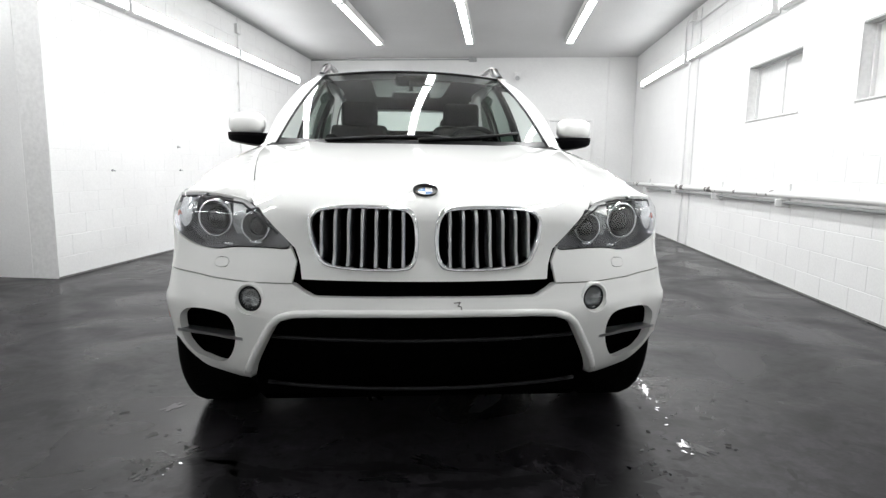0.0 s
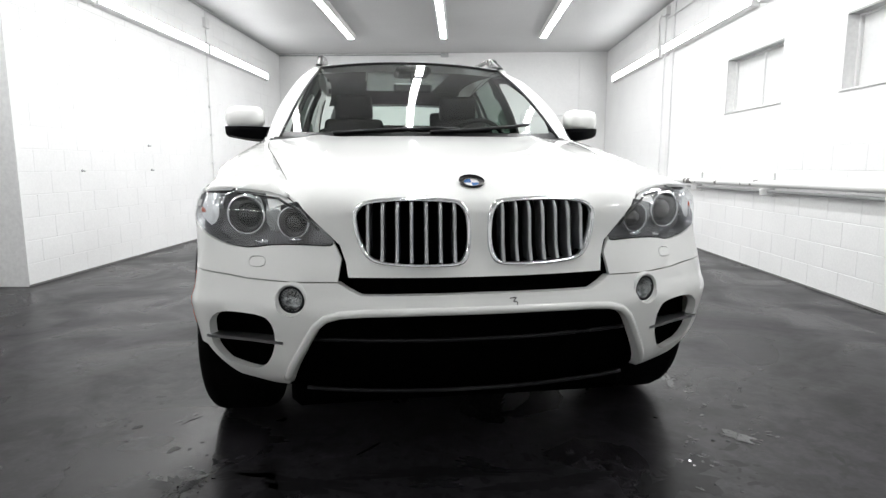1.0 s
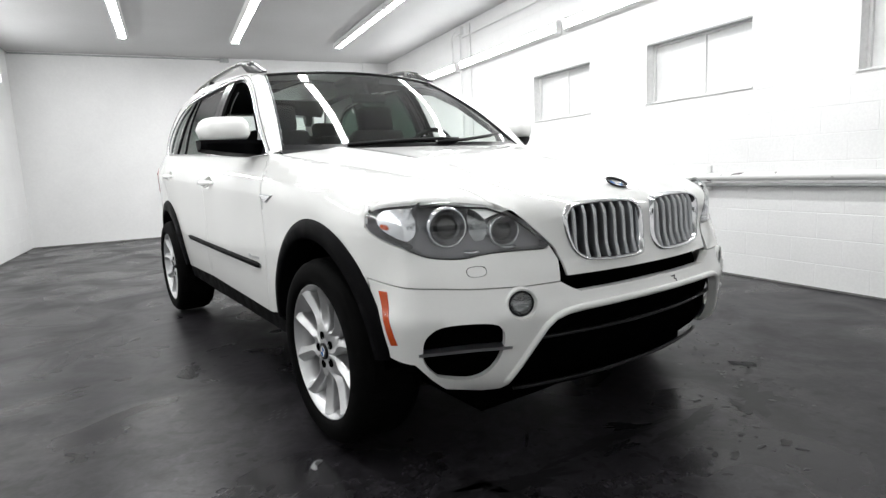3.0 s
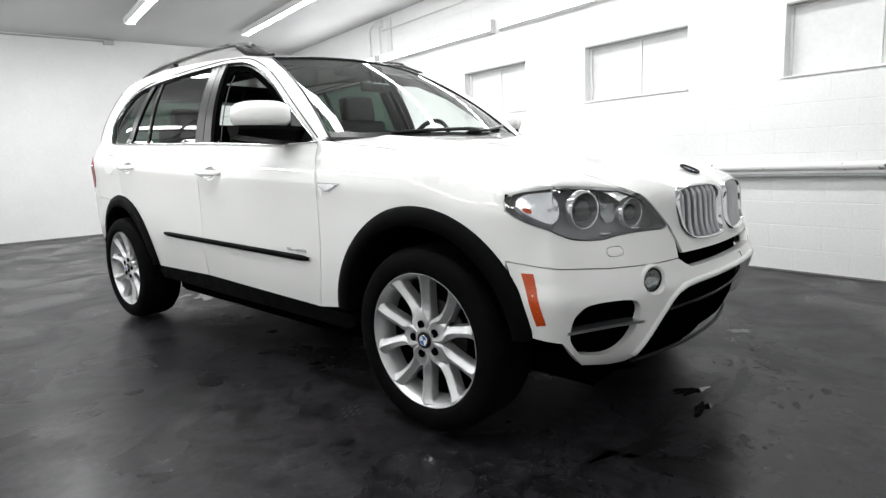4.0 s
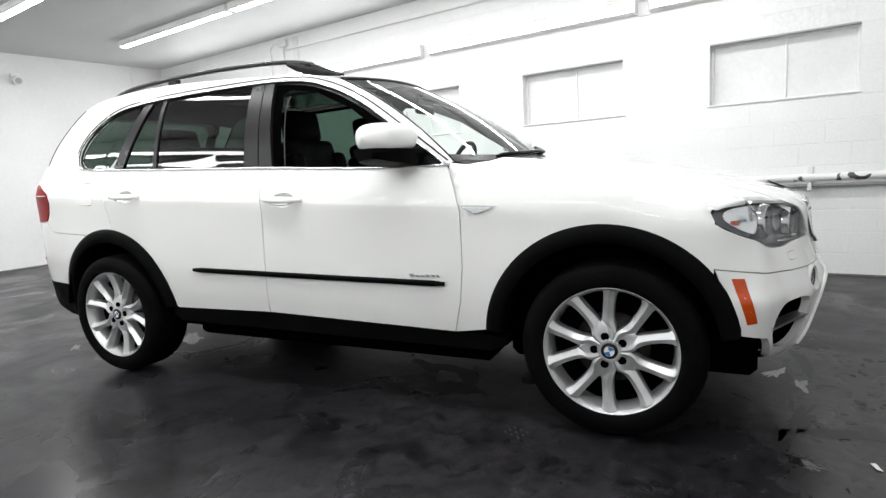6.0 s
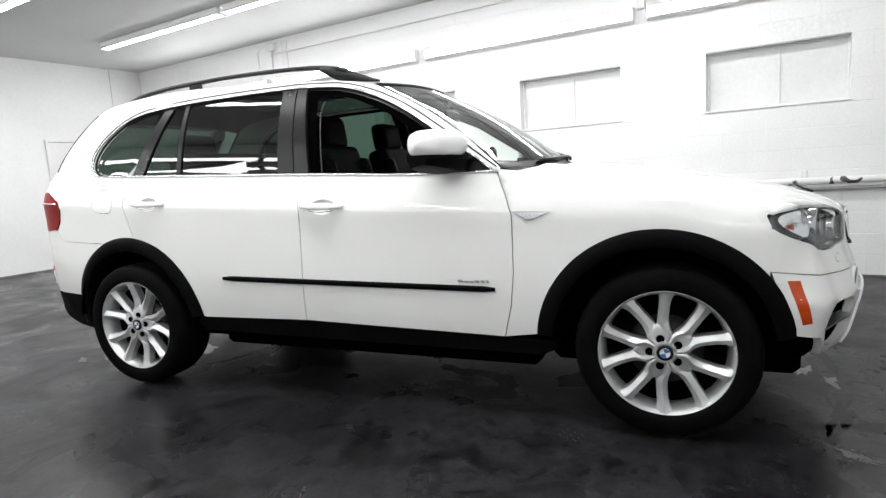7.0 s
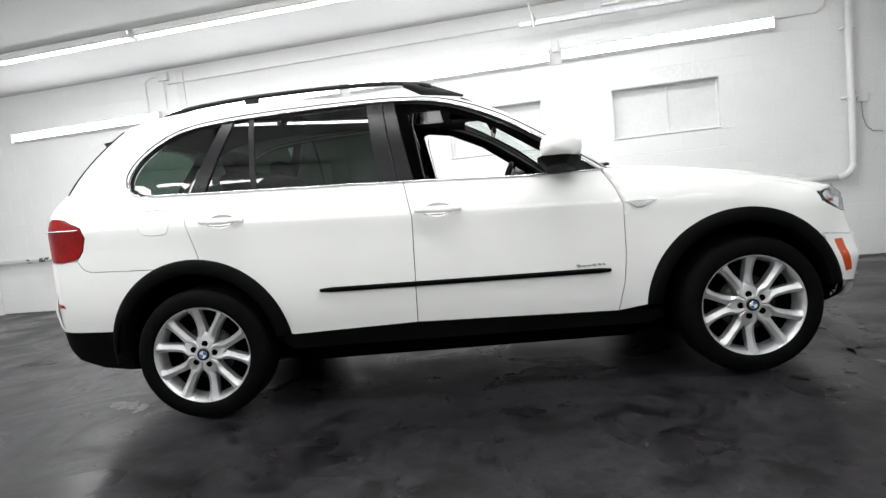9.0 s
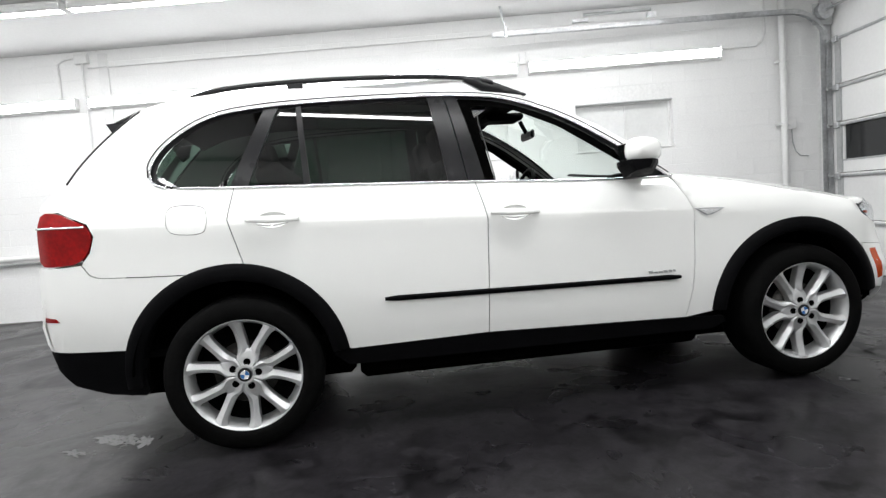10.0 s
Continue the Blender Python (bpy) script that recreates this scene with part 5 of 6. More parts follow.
ARM_LIFT = table([0.04, 0.075, 0.10, 0.119, 0.15, 0.19, 0.23, 0.258], [0.013, 0.012, 0.009, 0.006, 0.006, 0.011, 0.019, 0.025])
STEM_SECTION = ((0.0, -0.004), (0.40, -0.003), (0.74, 0.001), (0.80, 0.001), (0.94, -0.002), (1.0, -0.005), (1.0, -0.055))
ARM_SECTION = ((0.0, -0.055), (0.0, -0.016), (0.05, -0.011), (0.50, 0.0045), (0.56, 0.0045), (0.95, -0.012), (1.0, -0.018), (1.0, -0.055))


def spoke(bm_, ang, sign):
    """One arm of a forked spoke, from the hub to the rim: a ridge with crisp facets, joined to its twin along a dished stem."""
    turn = Matrix.Rotation(radians(ang - 90), 3, "X")

    def at(k, v, d):
        along = INNER_S(k) + (OUTER_S(k) - INNER_S(k)) * v
        side = INNER_L(k) + (OUTER_L(k) - INNER_L(k)) * v
        return turn @ Vector((ARM_LIFT(math.hypot(along, side)) + d, sign * side, along))

    arm = np.linspace(0, 7, 36)
    stem = [STEM_SECTION[0]] + list(STEM_SECTION)
    for i in range(len(ARM_SECTION) - 1):
        p = q = None
        for k in arm:
            f = min(max((k - 1.8) / 1.0, 0), 1)
            f = f * f * (3 - 2 * f)
            mix = [tuple(stem[n][c] * (1 - f) + ARM_SECTION[n][c] * f for c in (0, 1)) for n in (i, i + 1)]
            a, b = (bm_.verts.new(at(k, *v)) for v in mix)
            if p is not None:
                bm_.faces.new((p, q, b, a) if sign > 0 else (a, b, q, p))
            p, q = a, b
    return bm_


def wheel():
    w = new("wheel")
    w.parent = suv
    tagged(w, "silver forked-spoke alloy wheel with a black tyre")
    R, rr = 0.367, 0.263
    prof = [(rr + 0.001, -0.115), (rr + 0.010, -0.125), (0.305, -0.133), (0.335, -0.128), (0.356, -0.108), (R - 0.002, -0.08), (R, 0.0), (R - 0.002, 0.08),
            (0.356, 0.108), (0.347, 0.119), (0.335, 0.128), (0.318, 0.1325), (0.300, 0.134), (0.288, 0.1325), (0.277, 0.130), (rr + 0.006, 0.122), (rr + 0.001, 0.112)]
    ty = part("tyre", lathe(bmesh.new(), prof, 72), M_RUBBER, w, "black rubber tyre", smooth=True)
    bm_ = bmesh.new()
    for k in range(60):
        a = 2 * math.pi * k / 60
        for s in (-1, 1):
            t0 = bmesh.new()
            box(t0, s * 0.050, -0.013, R - 0.010, s * 0.082, 0.013, R - 0.0012)
            t0.transform(Matrix.Rotation(a, 4, "X"))
            me_ = bpy.data.meshes.new("tmp")
            t0.to_mesh(me_)
            t0.free()
            bm_.from_mesh(me_)
            bpy.data.meshes.remove(me_)
    tagged(part("tread", bm_, M_RUBBER, ty), kind="stuff")
    rim = part("rim", lathe(bmesh.new(), [(0.247, -0.11), (0.237, -0.06), (0.237, 0.02), (0.245, 0.075), (0.253, 0.100), (0.261, 0.112), (0.267, 0.118), (0.266, 0.120), (0.2625, 0.118), (0.258, 0.106)], 72), M_ALLOY, w, "silver rim", smooth=True)
    bm_ = bmesh.new()
    for k in range(5):
        for s in (-1, 1):
            spoke(bm_, 90 + 72 * k, s)
    bm_.transform(Matrix.Translation((0.088, 0, 0)))
    part("spokes", bm_, M_ALLOY, w, "silver forked spokes", smooth=True)
    hub = part("hub", lathe(bmesh.new(), [(0.064, 0.03), (0.063, 0.086), (0.060, 0.092), (0.052, 0.0985), (0.042, 0.102), (0.038, 0.101), (0.0005, 0.099)], 40), M_ALLOY, w, smooth=True)
    # capped bolt holes; their depth is only the near-black colour
    for k in range(5):
        a = radians(90 + 72 * k)
        c = Vector((0.1005, 0.061 * math.cos(a), 0.061 * math.sin(a)))
        part("bolt_hole", lathe(bmesh.new(), [(0.0165, -0.02), (0.0165, 0.001), (0.0155, 0.001), (0.015, -0.001), (0.0005, -0.001)], 16), M_SHADOW, hub, smooth=True, at=Matrix.Translation(c))
    roundel(w, Matrix.Translation((0.104, 0, 0)), 0.033)
    part("brake_disc", lathe(bmesh.new(), [(0.150, 0.02), (0.150, 0.034), (0.07, 0.034), (0.06, 0.045)], 48), M_DISC, w, smooth=True)
    # added black disc close behind the spokes: paints the gaps between them as shade
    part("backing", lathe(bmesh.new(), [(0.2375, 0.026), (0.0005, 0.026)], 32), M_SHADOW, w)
    return w


first_wheel = wheel()
WHEELS = [(-0.822, 0.0, 0.374, 180, 17), (-0.826, 2.933, 0.344, 180, -12), (0.822, 0.0, 0.374, 0, 5), (0.826, 2.933, 0.344, 0, 30)]
for k, (x, y, z, turn, spin) in enumerate(WHEELS):
    m = pose(x, y, z, 0, 0, turn) @ pose(0, 0, 0, spin, 0, 0)
    if k == 0:
        first_wheel.matrix_basis = m
    else:
        copy_thing(first_wheel, m)


# ---- fittings of the garage ----
def window_unit(name, y0, y1):
    w = thing(name, "painted-over two-pane window set back in the block wall", "window", kind="structure")
    x = RIGHT + 0.085
    fr = bmesh.new()
    for s in ((x, y0, WIN_Z0, x + 0.05, y0 + 0.022, WIN_Z1), (x, y1 - 0.022, WIN_Z0, x + 0.05, y1, WIN_Z1),
              (x, y0 + 0.022, WIN_Z1 - 0.026, x + 0.05, y1 - 0.022, WIN_Z1), (x, y0 + 0.022, WIN_Z0, x + 0.05, y1 - 0.022, WIN_Z0 + 0.02)):
        box(fr, *s, bevel=0.003)
    part("window_frame", fr, M_TRIM, w)
    mid = y0 + (y1 - y0) * 0.47
    part("mullion", boxes((x + 0.012, mid - 0.009, WIN_Z0 + 0.02, x + 0.045, mid + 0.009, WIN_Z1 - 0.026), bevel=0.002), M_TRIM, w)
    for a, b in ((y0 + 0.022, mid - 0.009), (mid + 0.009, y1 - 0.022)):
        part("pane", boxes((x + 0.026, a, WIN_Z0 + 0.02, x + 0.034, b, WIN_Z1 - 0.026)), M_PANE, w, "pane painted white")
    part("window_sill", boxes((RIGHT - 0.012, y0 - 0.02, WIN_Z0 - 0.012, x + 0.02, y1 + 0.02, WIN_Z0 + 0.004), bevel=0.004), M_TRIM, w)
    part("lintel", boxes((RIGHT + 0.003, y0, WIN_Z1 - 0.012, RIGHT + 0.085, y1, WIN_Z1 + 0.0)), M_GREYPAINT, w, "grey steel lintel")
    part("backing", boxes((RIGHT + 0.20, y0 - 0.02, WIN_Z0 - 0.02, RIGHT + 0.22, y1 + 0.02, WIN_Z1 + 0.02)), M_PLASTER, w)


M_PANE = material("white_painted_glass", (0.74, 0.745, 0.74), 0.25, grain=0.03, stain=0.04, stain_scale=3)
for k, (a, b) in enumerate(WINDOWS):
    window_unit(f"window_{k + 1}", a, b)


def chipped_paint():
    m = material("chipped_white_pipe_paint", (0.78, 0.78, 0.77), 0.35)
    nt = m.node_tree
    b = nt.nodes["Principled BSDF"]
    co = nt.nodes.new("ShaderNodeTexCoord")
    n = nt.nodes.new("ShaderNodeTexNoise")
    n.inputs["Scale"].default_value, n.inputs["Detail"].default_value, n.inputs["Distortion"].default_value = 5.5, 6, 0.6
    nt.links.new(co.outputs["Object"], n.inputs["Vector"])
    r = nt.nodes.new("ShaderNodeValToRGB")
    r.color_ramp.elements[0].position, r.color_ramp.elements[1].position = 0.625, 0.645
    r.color_ramp.elements[0].color, r.color_ramp.elements[1].color = (0.78, 0.78, 0.77, 1), (0.07, 0.06, 0.055, 1)
    nt.links.new(n.outputs["Fac"], r.inputs["Fac"])
    nt.links.new(r.outputs["Color"], b.inputs["Base Color"])
    return m


M_CHIP = chipped_paint()
pipe_z = lambda v: 0.865 - 0.008 * v
px = RIGHT - 0.075
rail = thing("wall_pipe", "thick white wall pipe with chipped dark patches", "pipe", kind="structure")
pts = [(px, BACK - 0.02, pipe_z(BACK))] + [(px, v, pipe_z(v)) for v in np.linspace(8, -1.96, 30)]
for a in np.linspace(10, 90, 8):
    pts.append((px, -1.96 - 0.16 * math.sin(radians(a)), pipe_z(-1.96) + 0.16 * (1 - math.cos(radians(a)))))
pts += [(px, -2.12, z) for z in np.linspace(1.2, TOP, 8)]
part("pipe", sweep(bmesh.new(), pts[:31], 0.034, 14), M_CHIP, rail, "chipped white pipe", smooth=True)
part("riser", sweep(bmesh.new(), pts[30:], 0.036, 14), M_TRIM, rail, "white riser pipe", smooth=True)
part("return_pipe", sweep(bmesh.new(), [(px + 0.02, v, pipe_z(v) - 0.070) for v in np.linspace(8.15, -1.90, 24)], 0.015, 10), M_GREYPAINT, rail, "thin grey pipe under it", smooth=True)
for v in (8.0, 6.3, 4.7, 3.1, 1.50, -0.52, -1.6):
    bm = bmesh.new()
    box(bm, RIGHT - 0.125, v - 0.016, pipe_z(v) - 0.11, RIGHT, v + 0.016, pipe_z(v) - 0.045, bevel=0.004)
    box(bm, RIGHT - 0.018, v - 0.022, pipe_z(v) - 0.12, RIGHT, v + 0.022, pipe_z(v) + 0.10, bevel=0.004)
    part("bracket", bm, M_TRIM, rail, "painted steel bracket")
for z in (1.72, 2.45):
    part("clamp", boxes((px - 0.02, -2.19, z - 0.012, RIGHT, -2.05, z + 0.012), bevel=0.004), M_TRIM, rail)


def conduit(name, label, runs, boxes_=(), r=0.011, mat=None):
    c = thing(name, label, "conduit", kind="structure")
    for run in runs:
        part("run", sweep(bmesh.new(), run, r, 8), mat or M_TRIM, c, smooth=True)
    for b in boxes_:
        part("junction_box", boxes(b, bevel=0.004), mat or M_TRIM, c)
    return c


conduit("conduit_right", "white painted conduit with junction boxes on the blocks",
        [[(RIGHT - 0.03, 6.16, z) for z in np.linspace(0.02, TOP - 0.06, 12)],
         [(RIGHT - 0.02, 6.46, z) for z in np.linspace(2.68, 3.10, 5)] + [(RIGHT - 0.02, 6.38, 3.15), (RIGHT - 0.02, 6.20, 3.155)],
         [(RIGHT - 0.02, v, 3.03) for v in np.linspace(6.10, -1.85, 20)],
         [(RIGHT - 0.02, v, 2.66) for v in np.linspace(-1.43, -1.84, 5)] + [(RIGHT - 0.02, -1.92, 2.71), (RIGHT - 0.02, -1.95, 2.80), (RIGHT - 0.02, -1.95, 3.22)]],
        [(RIGHT - 0.06, 6.08, 3.08, RIGHT, 6.24, 3.19), (RIGHT - 0.05, 0.86, 2.66, RIGHT, 0.94, 2.80), (RIGHT - 0.05, -2.28, 1.66, RIGHT - 0.002, -2.18, 1.80)])
part("trunking", boxes((RIGHT - 0.022, 5.86, 0.02, RIGHT - 0.001, 5.97, 3.19), bevel=0.003), M_TRIM, bpy.data.objects["conduit_right"], "flat white trunking")
part("cable", sweep(bmesh.new(), [(RIGHT - 0.03, -2.23, 1.66), (RIGHT - 0.03, -2.24, 1.50), (RIGHT - 0.03, -2.27, 1.40), (RIGHT - 0.03, -2.33, 1.34), (RIGHT - 0.03, -2.42, 1.33)], 0.007, 8), M_GREYPAINT, bpy.data.objects["conduit_right"], "grey cable", smooth=True)
conduit("conduit_left", "white conduit and small clips on the blocks",
        [[(LEFT + 0.02, 6.12, z) for z in np.linspace(2.76, TOP - 0.02, 6)], [(LEFT + 0.015, 6.12, z) for z in np.linspace(0.02, 2.58, 10)]],
        [(LEFT, 6.06, 2.96, LEFT + 0.05, 6.18, 3.10)] + [(LEFT, 6.09, z - 0.02, LEFT + 0.035, 6.15, z + 0.02) for z in (2.245, 1.865, 1.463, 1.057)], r=0.009)
conduit("conduit_eaves_left", "dark conduit along the top of the wall", [[(LEFT + 0.03, v, TOP - 0.03) for v in np.linspace(BACK - 0.02, JOG + 0.04, 14)]], r=0.010, mat=M_GREYPAINT)
conduit("conduit_back", "grey conduit along the top of the back wall",
        [[(u, BACK - 0.025, 3.20) for u in np.linspace(LEFT + 0.02, -0.21, 10)]], [(-0.22, BACK - 0.07, 3.15, -0.07, BACK, 3.23)], r=0.013, mat=M_GREYPAINT)

spot = thing("wall_sensor", "small white round sensor lamp on the back wall", "sensor")
spot.matrix_basis = pose(0.75, BACK, 2.87)
part("base", boxes((-0.06, -0.03, -0.02, 0.06, 0.0, 0.07), bevel=0.01), M_TRIM, spot)
part("head", rod(bmesh.new(), (0, -0.02, -0.02), (0, -0.13, -0.05), 0.055, 20, 0.062), M_TRIM, spot, smooth=False)
part("lens", rod(bmesh.new(), (0, -0.128, -0.0496), (0, -0.135, -0.0515), 0.045, 20), M_GREYPAINT, spot)

door = thing("door_1", "plain white painted door in the back wall", "door", kind="structure")
part("leaf", boxes((1.42, BACK - 0.022, 0.01, 2.24, BACK - 0.004, 2.00), bevel=0.004), M_TRIM, door)
for u in (1.38, 2.24):
    part("jamb", boxes((u, BACK - 0.035, 0.0, u + 0.04, BACK, 2.04), bevel=0.004), M_TRIM, door)
part("head", boxes((1.42, BACK - 0.035, 2.00, 2.24, BACK, 2.04), bevel=0.004), M_TRIM, door)
part("gap", boxes((1.42, BACK - 0.026, 1.995, 2.24, BACK - 0.006, 2.003)), M_DARKLINE, door)
kn = part("handle", rod(bmesh.new(), (1.50, BACK - 0.022, 0.97), (1.50, BACK - 0.075, 0.97), 0.024, 16), M_SATIN, door, "round metal knob", smooth=False)
obj("outlet", boxes((2.38, BACK - 0.02, 1.20, 2.47, BACK, 1.30), bevel=0.004), M_TRIM, label="small white wall outlet on the back wall", category="outlet")
obj("pilaster", boxes((2.53, BACK - 0.022, 0, RIGHT, BACK, TOP), bevel=0.004), M_PLASTER, label="white plastered corner pier", category="pier", kind="structure")
bm = boxes((LEFT, BACK - 0.012, 0, 1.38, BACK - 0.002, 0.022), (2.28, BACK - 0.012, 0, 2.53, BACK - 0.002, 0.022), (LEFT, JOG, 0, LEFT + 0.006, BACK, 0.016), (RIGHT - 0.006, FRONT, 0, RIGHT, BACK - 0.06, 0.014))
obj("baseboard", bm, M_DARKLINE, label="dark dirty joint along the foot of the walls", category="baseboard", kind="structure")
for v, z in ((3.16, 0.97), (4.42, 0.97), (4.39, 1.25)):
    bm = bmesh.new()
    rod(bm, (LEFT - 0.004, v, z), (LEFT + 0.012, v, z), 0.016, 10, 0.010)
    rod(bm, (LEFT, v, z), (LEFT + 0.035, v, z - 0.004), 0.006, 8)
    obj("wall_plug", bm, M_GREYPAINT, label="old dark fixing plug in the painted blocks", category="wall plug", group="plugs in the wall")

# garage door: sections with struts, hinges, a dark window, tracks
gd = thing("garage_door", "white sectional garage door with steel struts, closed", "garage door", Matrix.Translation((0.12, 0, 0)), kind="structure")
G = FRONT + 0.0
cuts = [0.0, 0.57, 1.10, 1.67, 2.09, 2.62]
for k, (a, b) in enumerate(zip(cuts, cuts[1:])):
    sec = bmesh.new()
    holes = [(-2.0, -0.9, 1.25, 1.63), (-0.55, 0.55, 1.25, 1.63), (0.8, 1.55, 1.25, 1.63), (1.70, 2.50, 1.25, 1.63)] if k == 2 else []
    if holes:
        xs = [-2.6] + [v for h in holes for v in h[:2]] + [2.62]
        for x0, x1 in zip(xs[0::2], xs[1::2]):
            box(sec, x0, G - 0.04, a + 0.004, x1, G, b - 0.004)
        for h in holes:
            box(sec, h[0], G - 0.04, a + 0.004, h[1], G, h[2])
            box(sec, h[0], G - 0.04, h[3], h[1], G, b - 0.004)
    else:
        box(sec, -2.6, G - 0.04, a + 0.004, 2.62, G, b - 0.004, bevel=0.004)
    part("door_section", sec, M_PLASTER, gd)
    for h in holes:
        part("door_window", boxes((h[0], G - 0.028, h[2], h[1], G - 0.02, h[3])), M_BLACKGLASS, gd, "dark window in the door")
        part("window_trim", boxes((h[0] - 0.02, G, h[2] - 0.02, h[1] + 0.02, G + 0.006, h[2]), (h[0] - 0.02, G, h[3], h[1] + 0.02, G + 0.006, h[3] + 0.02)), M_GREYPAINT, gd)
    part("strut", boxes((-2.58, G, b - 0.045, 2.60, G + 0.03, b - 0.02), bevel=0.004), M_GALV, gd, "galvanised steel strut")
    part("stile", boxes((2.52, G, a + 0.01, 2.60, G + 0.022, b - 0.05), bevel=0.003), M_GREYPAINT, gd)
    part("hinge", boxes((2.53, G + 0.022, b - 0.07, 2.61, G + 0.05, b - 0.005), bevel=0.004), M_GALV, gd)
    part("roller", rod(bmesh.new(), (2.60, G + 0.045, b - 0.03), (2.68, G + 0.045, b - 0.03), 0.011, 10), M_GALV, gd)
    part("wheel", rod(bmesh.new(), (2.665, G + 0.045, b - 0.03), (2.69, G + 0.045, b - 0.03), 0.026, 14), M_GREYPAINT, gd)
tr = thing("door_track", "galvanised garage door track bent to the ceiling", "door track", Matrix.Translation((0.10, 0, 0)), kind="structure")
bm = bmesh.new()
line = [(2.70, G + 0.05, z) for z in np.linspace(0.0, 2.53, 8)]
line += [(2.70 - 0.15 * (1 - math.cos(radians(a))) * 0.0, G + 0.05 + 0.42 * (1 - math.cos(radians(a))), 2.53 + 0.42 * math.sin(radians(a))) for a in np.linspace(10, 90, 9)]
line += [(2.70 - 0.10 * k / 6, G + 0.47 + k * 0.56, 2.955 - 0.004 * k) for k in range(1, 7)]
for off in ((-0.028, 0.0), (0.028, 0.0)):
    rows = []
    for p in line:
        rows.append([bm.verts.new((p[0] + off[0] + a, p[1], p[2] + b)) for a, b in ((-0.002, -0.025), (0.002, -0.025), (0.002, 0.025), (-0.002, 0.025))])
    for p, q in zip(rows, rows[1:]):
        for i in range(4):
            bm.faces.new((p[i], p[(i + 1) % 4], q[(i + 1) % 4], q[i]))
bmesh.ops.recalc_face_normals(bm, faces=bm.faces)
part("channel", bm, M_GALV, tr)
part("upright_angle", boxes((2.735, G - 0.02, 0, 2.80, G + 0.008, TOP - 0.12), (2.735, G - 0.02, 0, 2.742, G + 0.10, TOP - 0.12)), M_GALV, tr, "slotted steel angle")
bm = bmesh.new()
sweep(bm, [(2.60, 1.09, 2.945), (2.58, 1.14, 3.07), (2.57, 1.17, TOP - 0.002)], 0.014, 6)
box(bm, 2.54, 1.10, 2.90, 2.60, 1.135, 3.0, bevel=0.003)
part("hanger", bm, M_GALV, tr, "steel hanger strap")
part("spring", sweep(bmesh.new(), [(2.56, v, 3.06) for v in np.linspace(-0.5, 0.25, 10)], 0.018, 10), M_GREYPAINT, tr, "dark coil spring", smooth=True)
part("spring_arm", boxes((2.54, 0.2, 2.98, 2.58, 0.38, 3.02), (2.54, -0.55, 2.98, 2.58, -0.45, 3.04), bevel=0.004), M_GALV, tr)
bm = rod(bmesh.new(), (-2.4, G + 0.10, 2.92), (2.75, G + 0.10, 2.92), 0.014, 10)
rod(bm, (2.62, G + 0.10, 2.92), (2.68, G + 0.10, 2.92), 0.09, 20)
part("shaft", bm, M_GALV, tr, "steel shaft with a cable drum")
part("drum_plate", boxes((2.70, G - 0.02, 2.78, 2.712, G + 0.20, 3.02), bevel=0.003), M_GREYPAINT, tr)


# ---- marks on the floor ----
M_WET = material("water_film", (0.016, 0.016, 0.018), 0.045, spec=0.6, grain=0.2, grain_scale=9)
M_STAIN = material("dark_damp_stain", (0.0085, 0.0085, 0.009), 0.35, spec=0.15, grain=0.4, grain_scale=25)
M_PALE = material("dried_pale_residue", (0.038, 0.038, 0.04), 0.5, grain=0.4, grain_scale=60)
M_PAPER = material("white_paper", (0.75, 0.75, 0.73), 0.8, grain=0.05)


def blot(bm_, x, y, length, width, ang, seed, z=0.0012, ragged=0.45, n=44):
    ring_ = []
    for k in range(n):
        a = 2 * math.pi * k / n
        q = Vector((math.cos(a) * 1.6 + seed * 7.3, math.sin(a) * 1.6, seed * 3.1))
        r = max(0.25, 1 + ragged * (noise.noise(q) * 1.3 + 0.8 * noise.noise(q * 3)))
        px_, py_ = r * length / 2 * math.cos(a), r * width / 2 * math.sin(a)
        c, s = math.cos(radians(ang)), math.sin(radians(ang))
        ring_.append(bm_.verts.new((x + px_ * c - py_ * s, y + px_ * s + py_ * c, z)))
    centre = bm_.verts.new((x, y, z))
    for k in range(n):
        bm_.faces.new((centre, ring_[k], ring_[(k + 1) % n]))
    return bm_


for x, y, l, w, a, sd in ((-1.08, 3.66, 0.22, 0.10, 70, 3), (-1.13, 3.50, 0.16, 0.06, 20, 4), (-1.22, 3.82, 0.14, 0.05, 60, 14), (-0.70, 3.22, 0.34, 0.16, 70, 15), (-0.86, 3.33, 0.16, 0.07, 30, 16),
                          (0.24, -0.50, 0.17, 0.06, -20, 17), (0.10, -0.62, 0.14, 0.045, 10, 18), (-0.71, -0.67, 0.16, 0.05, 60, 19), (-0.93, -0.17, 0.13, 0.05, 70, 20), (1.16, 0.30, 0.12, 0.05, 80, 21), (1.24, 0.56, 0.16, 0.05, 60, 22), (1.22, -0.27, 0.15, 0.05, -30, 23)):
    obj("puddle", blot(bmesh.new(), x, y, l, w, a, sd, 0.0016, 0.75), M_WET, label="thin shiny puddle of water on the floor", category="puddle", group="puddles on the floor")
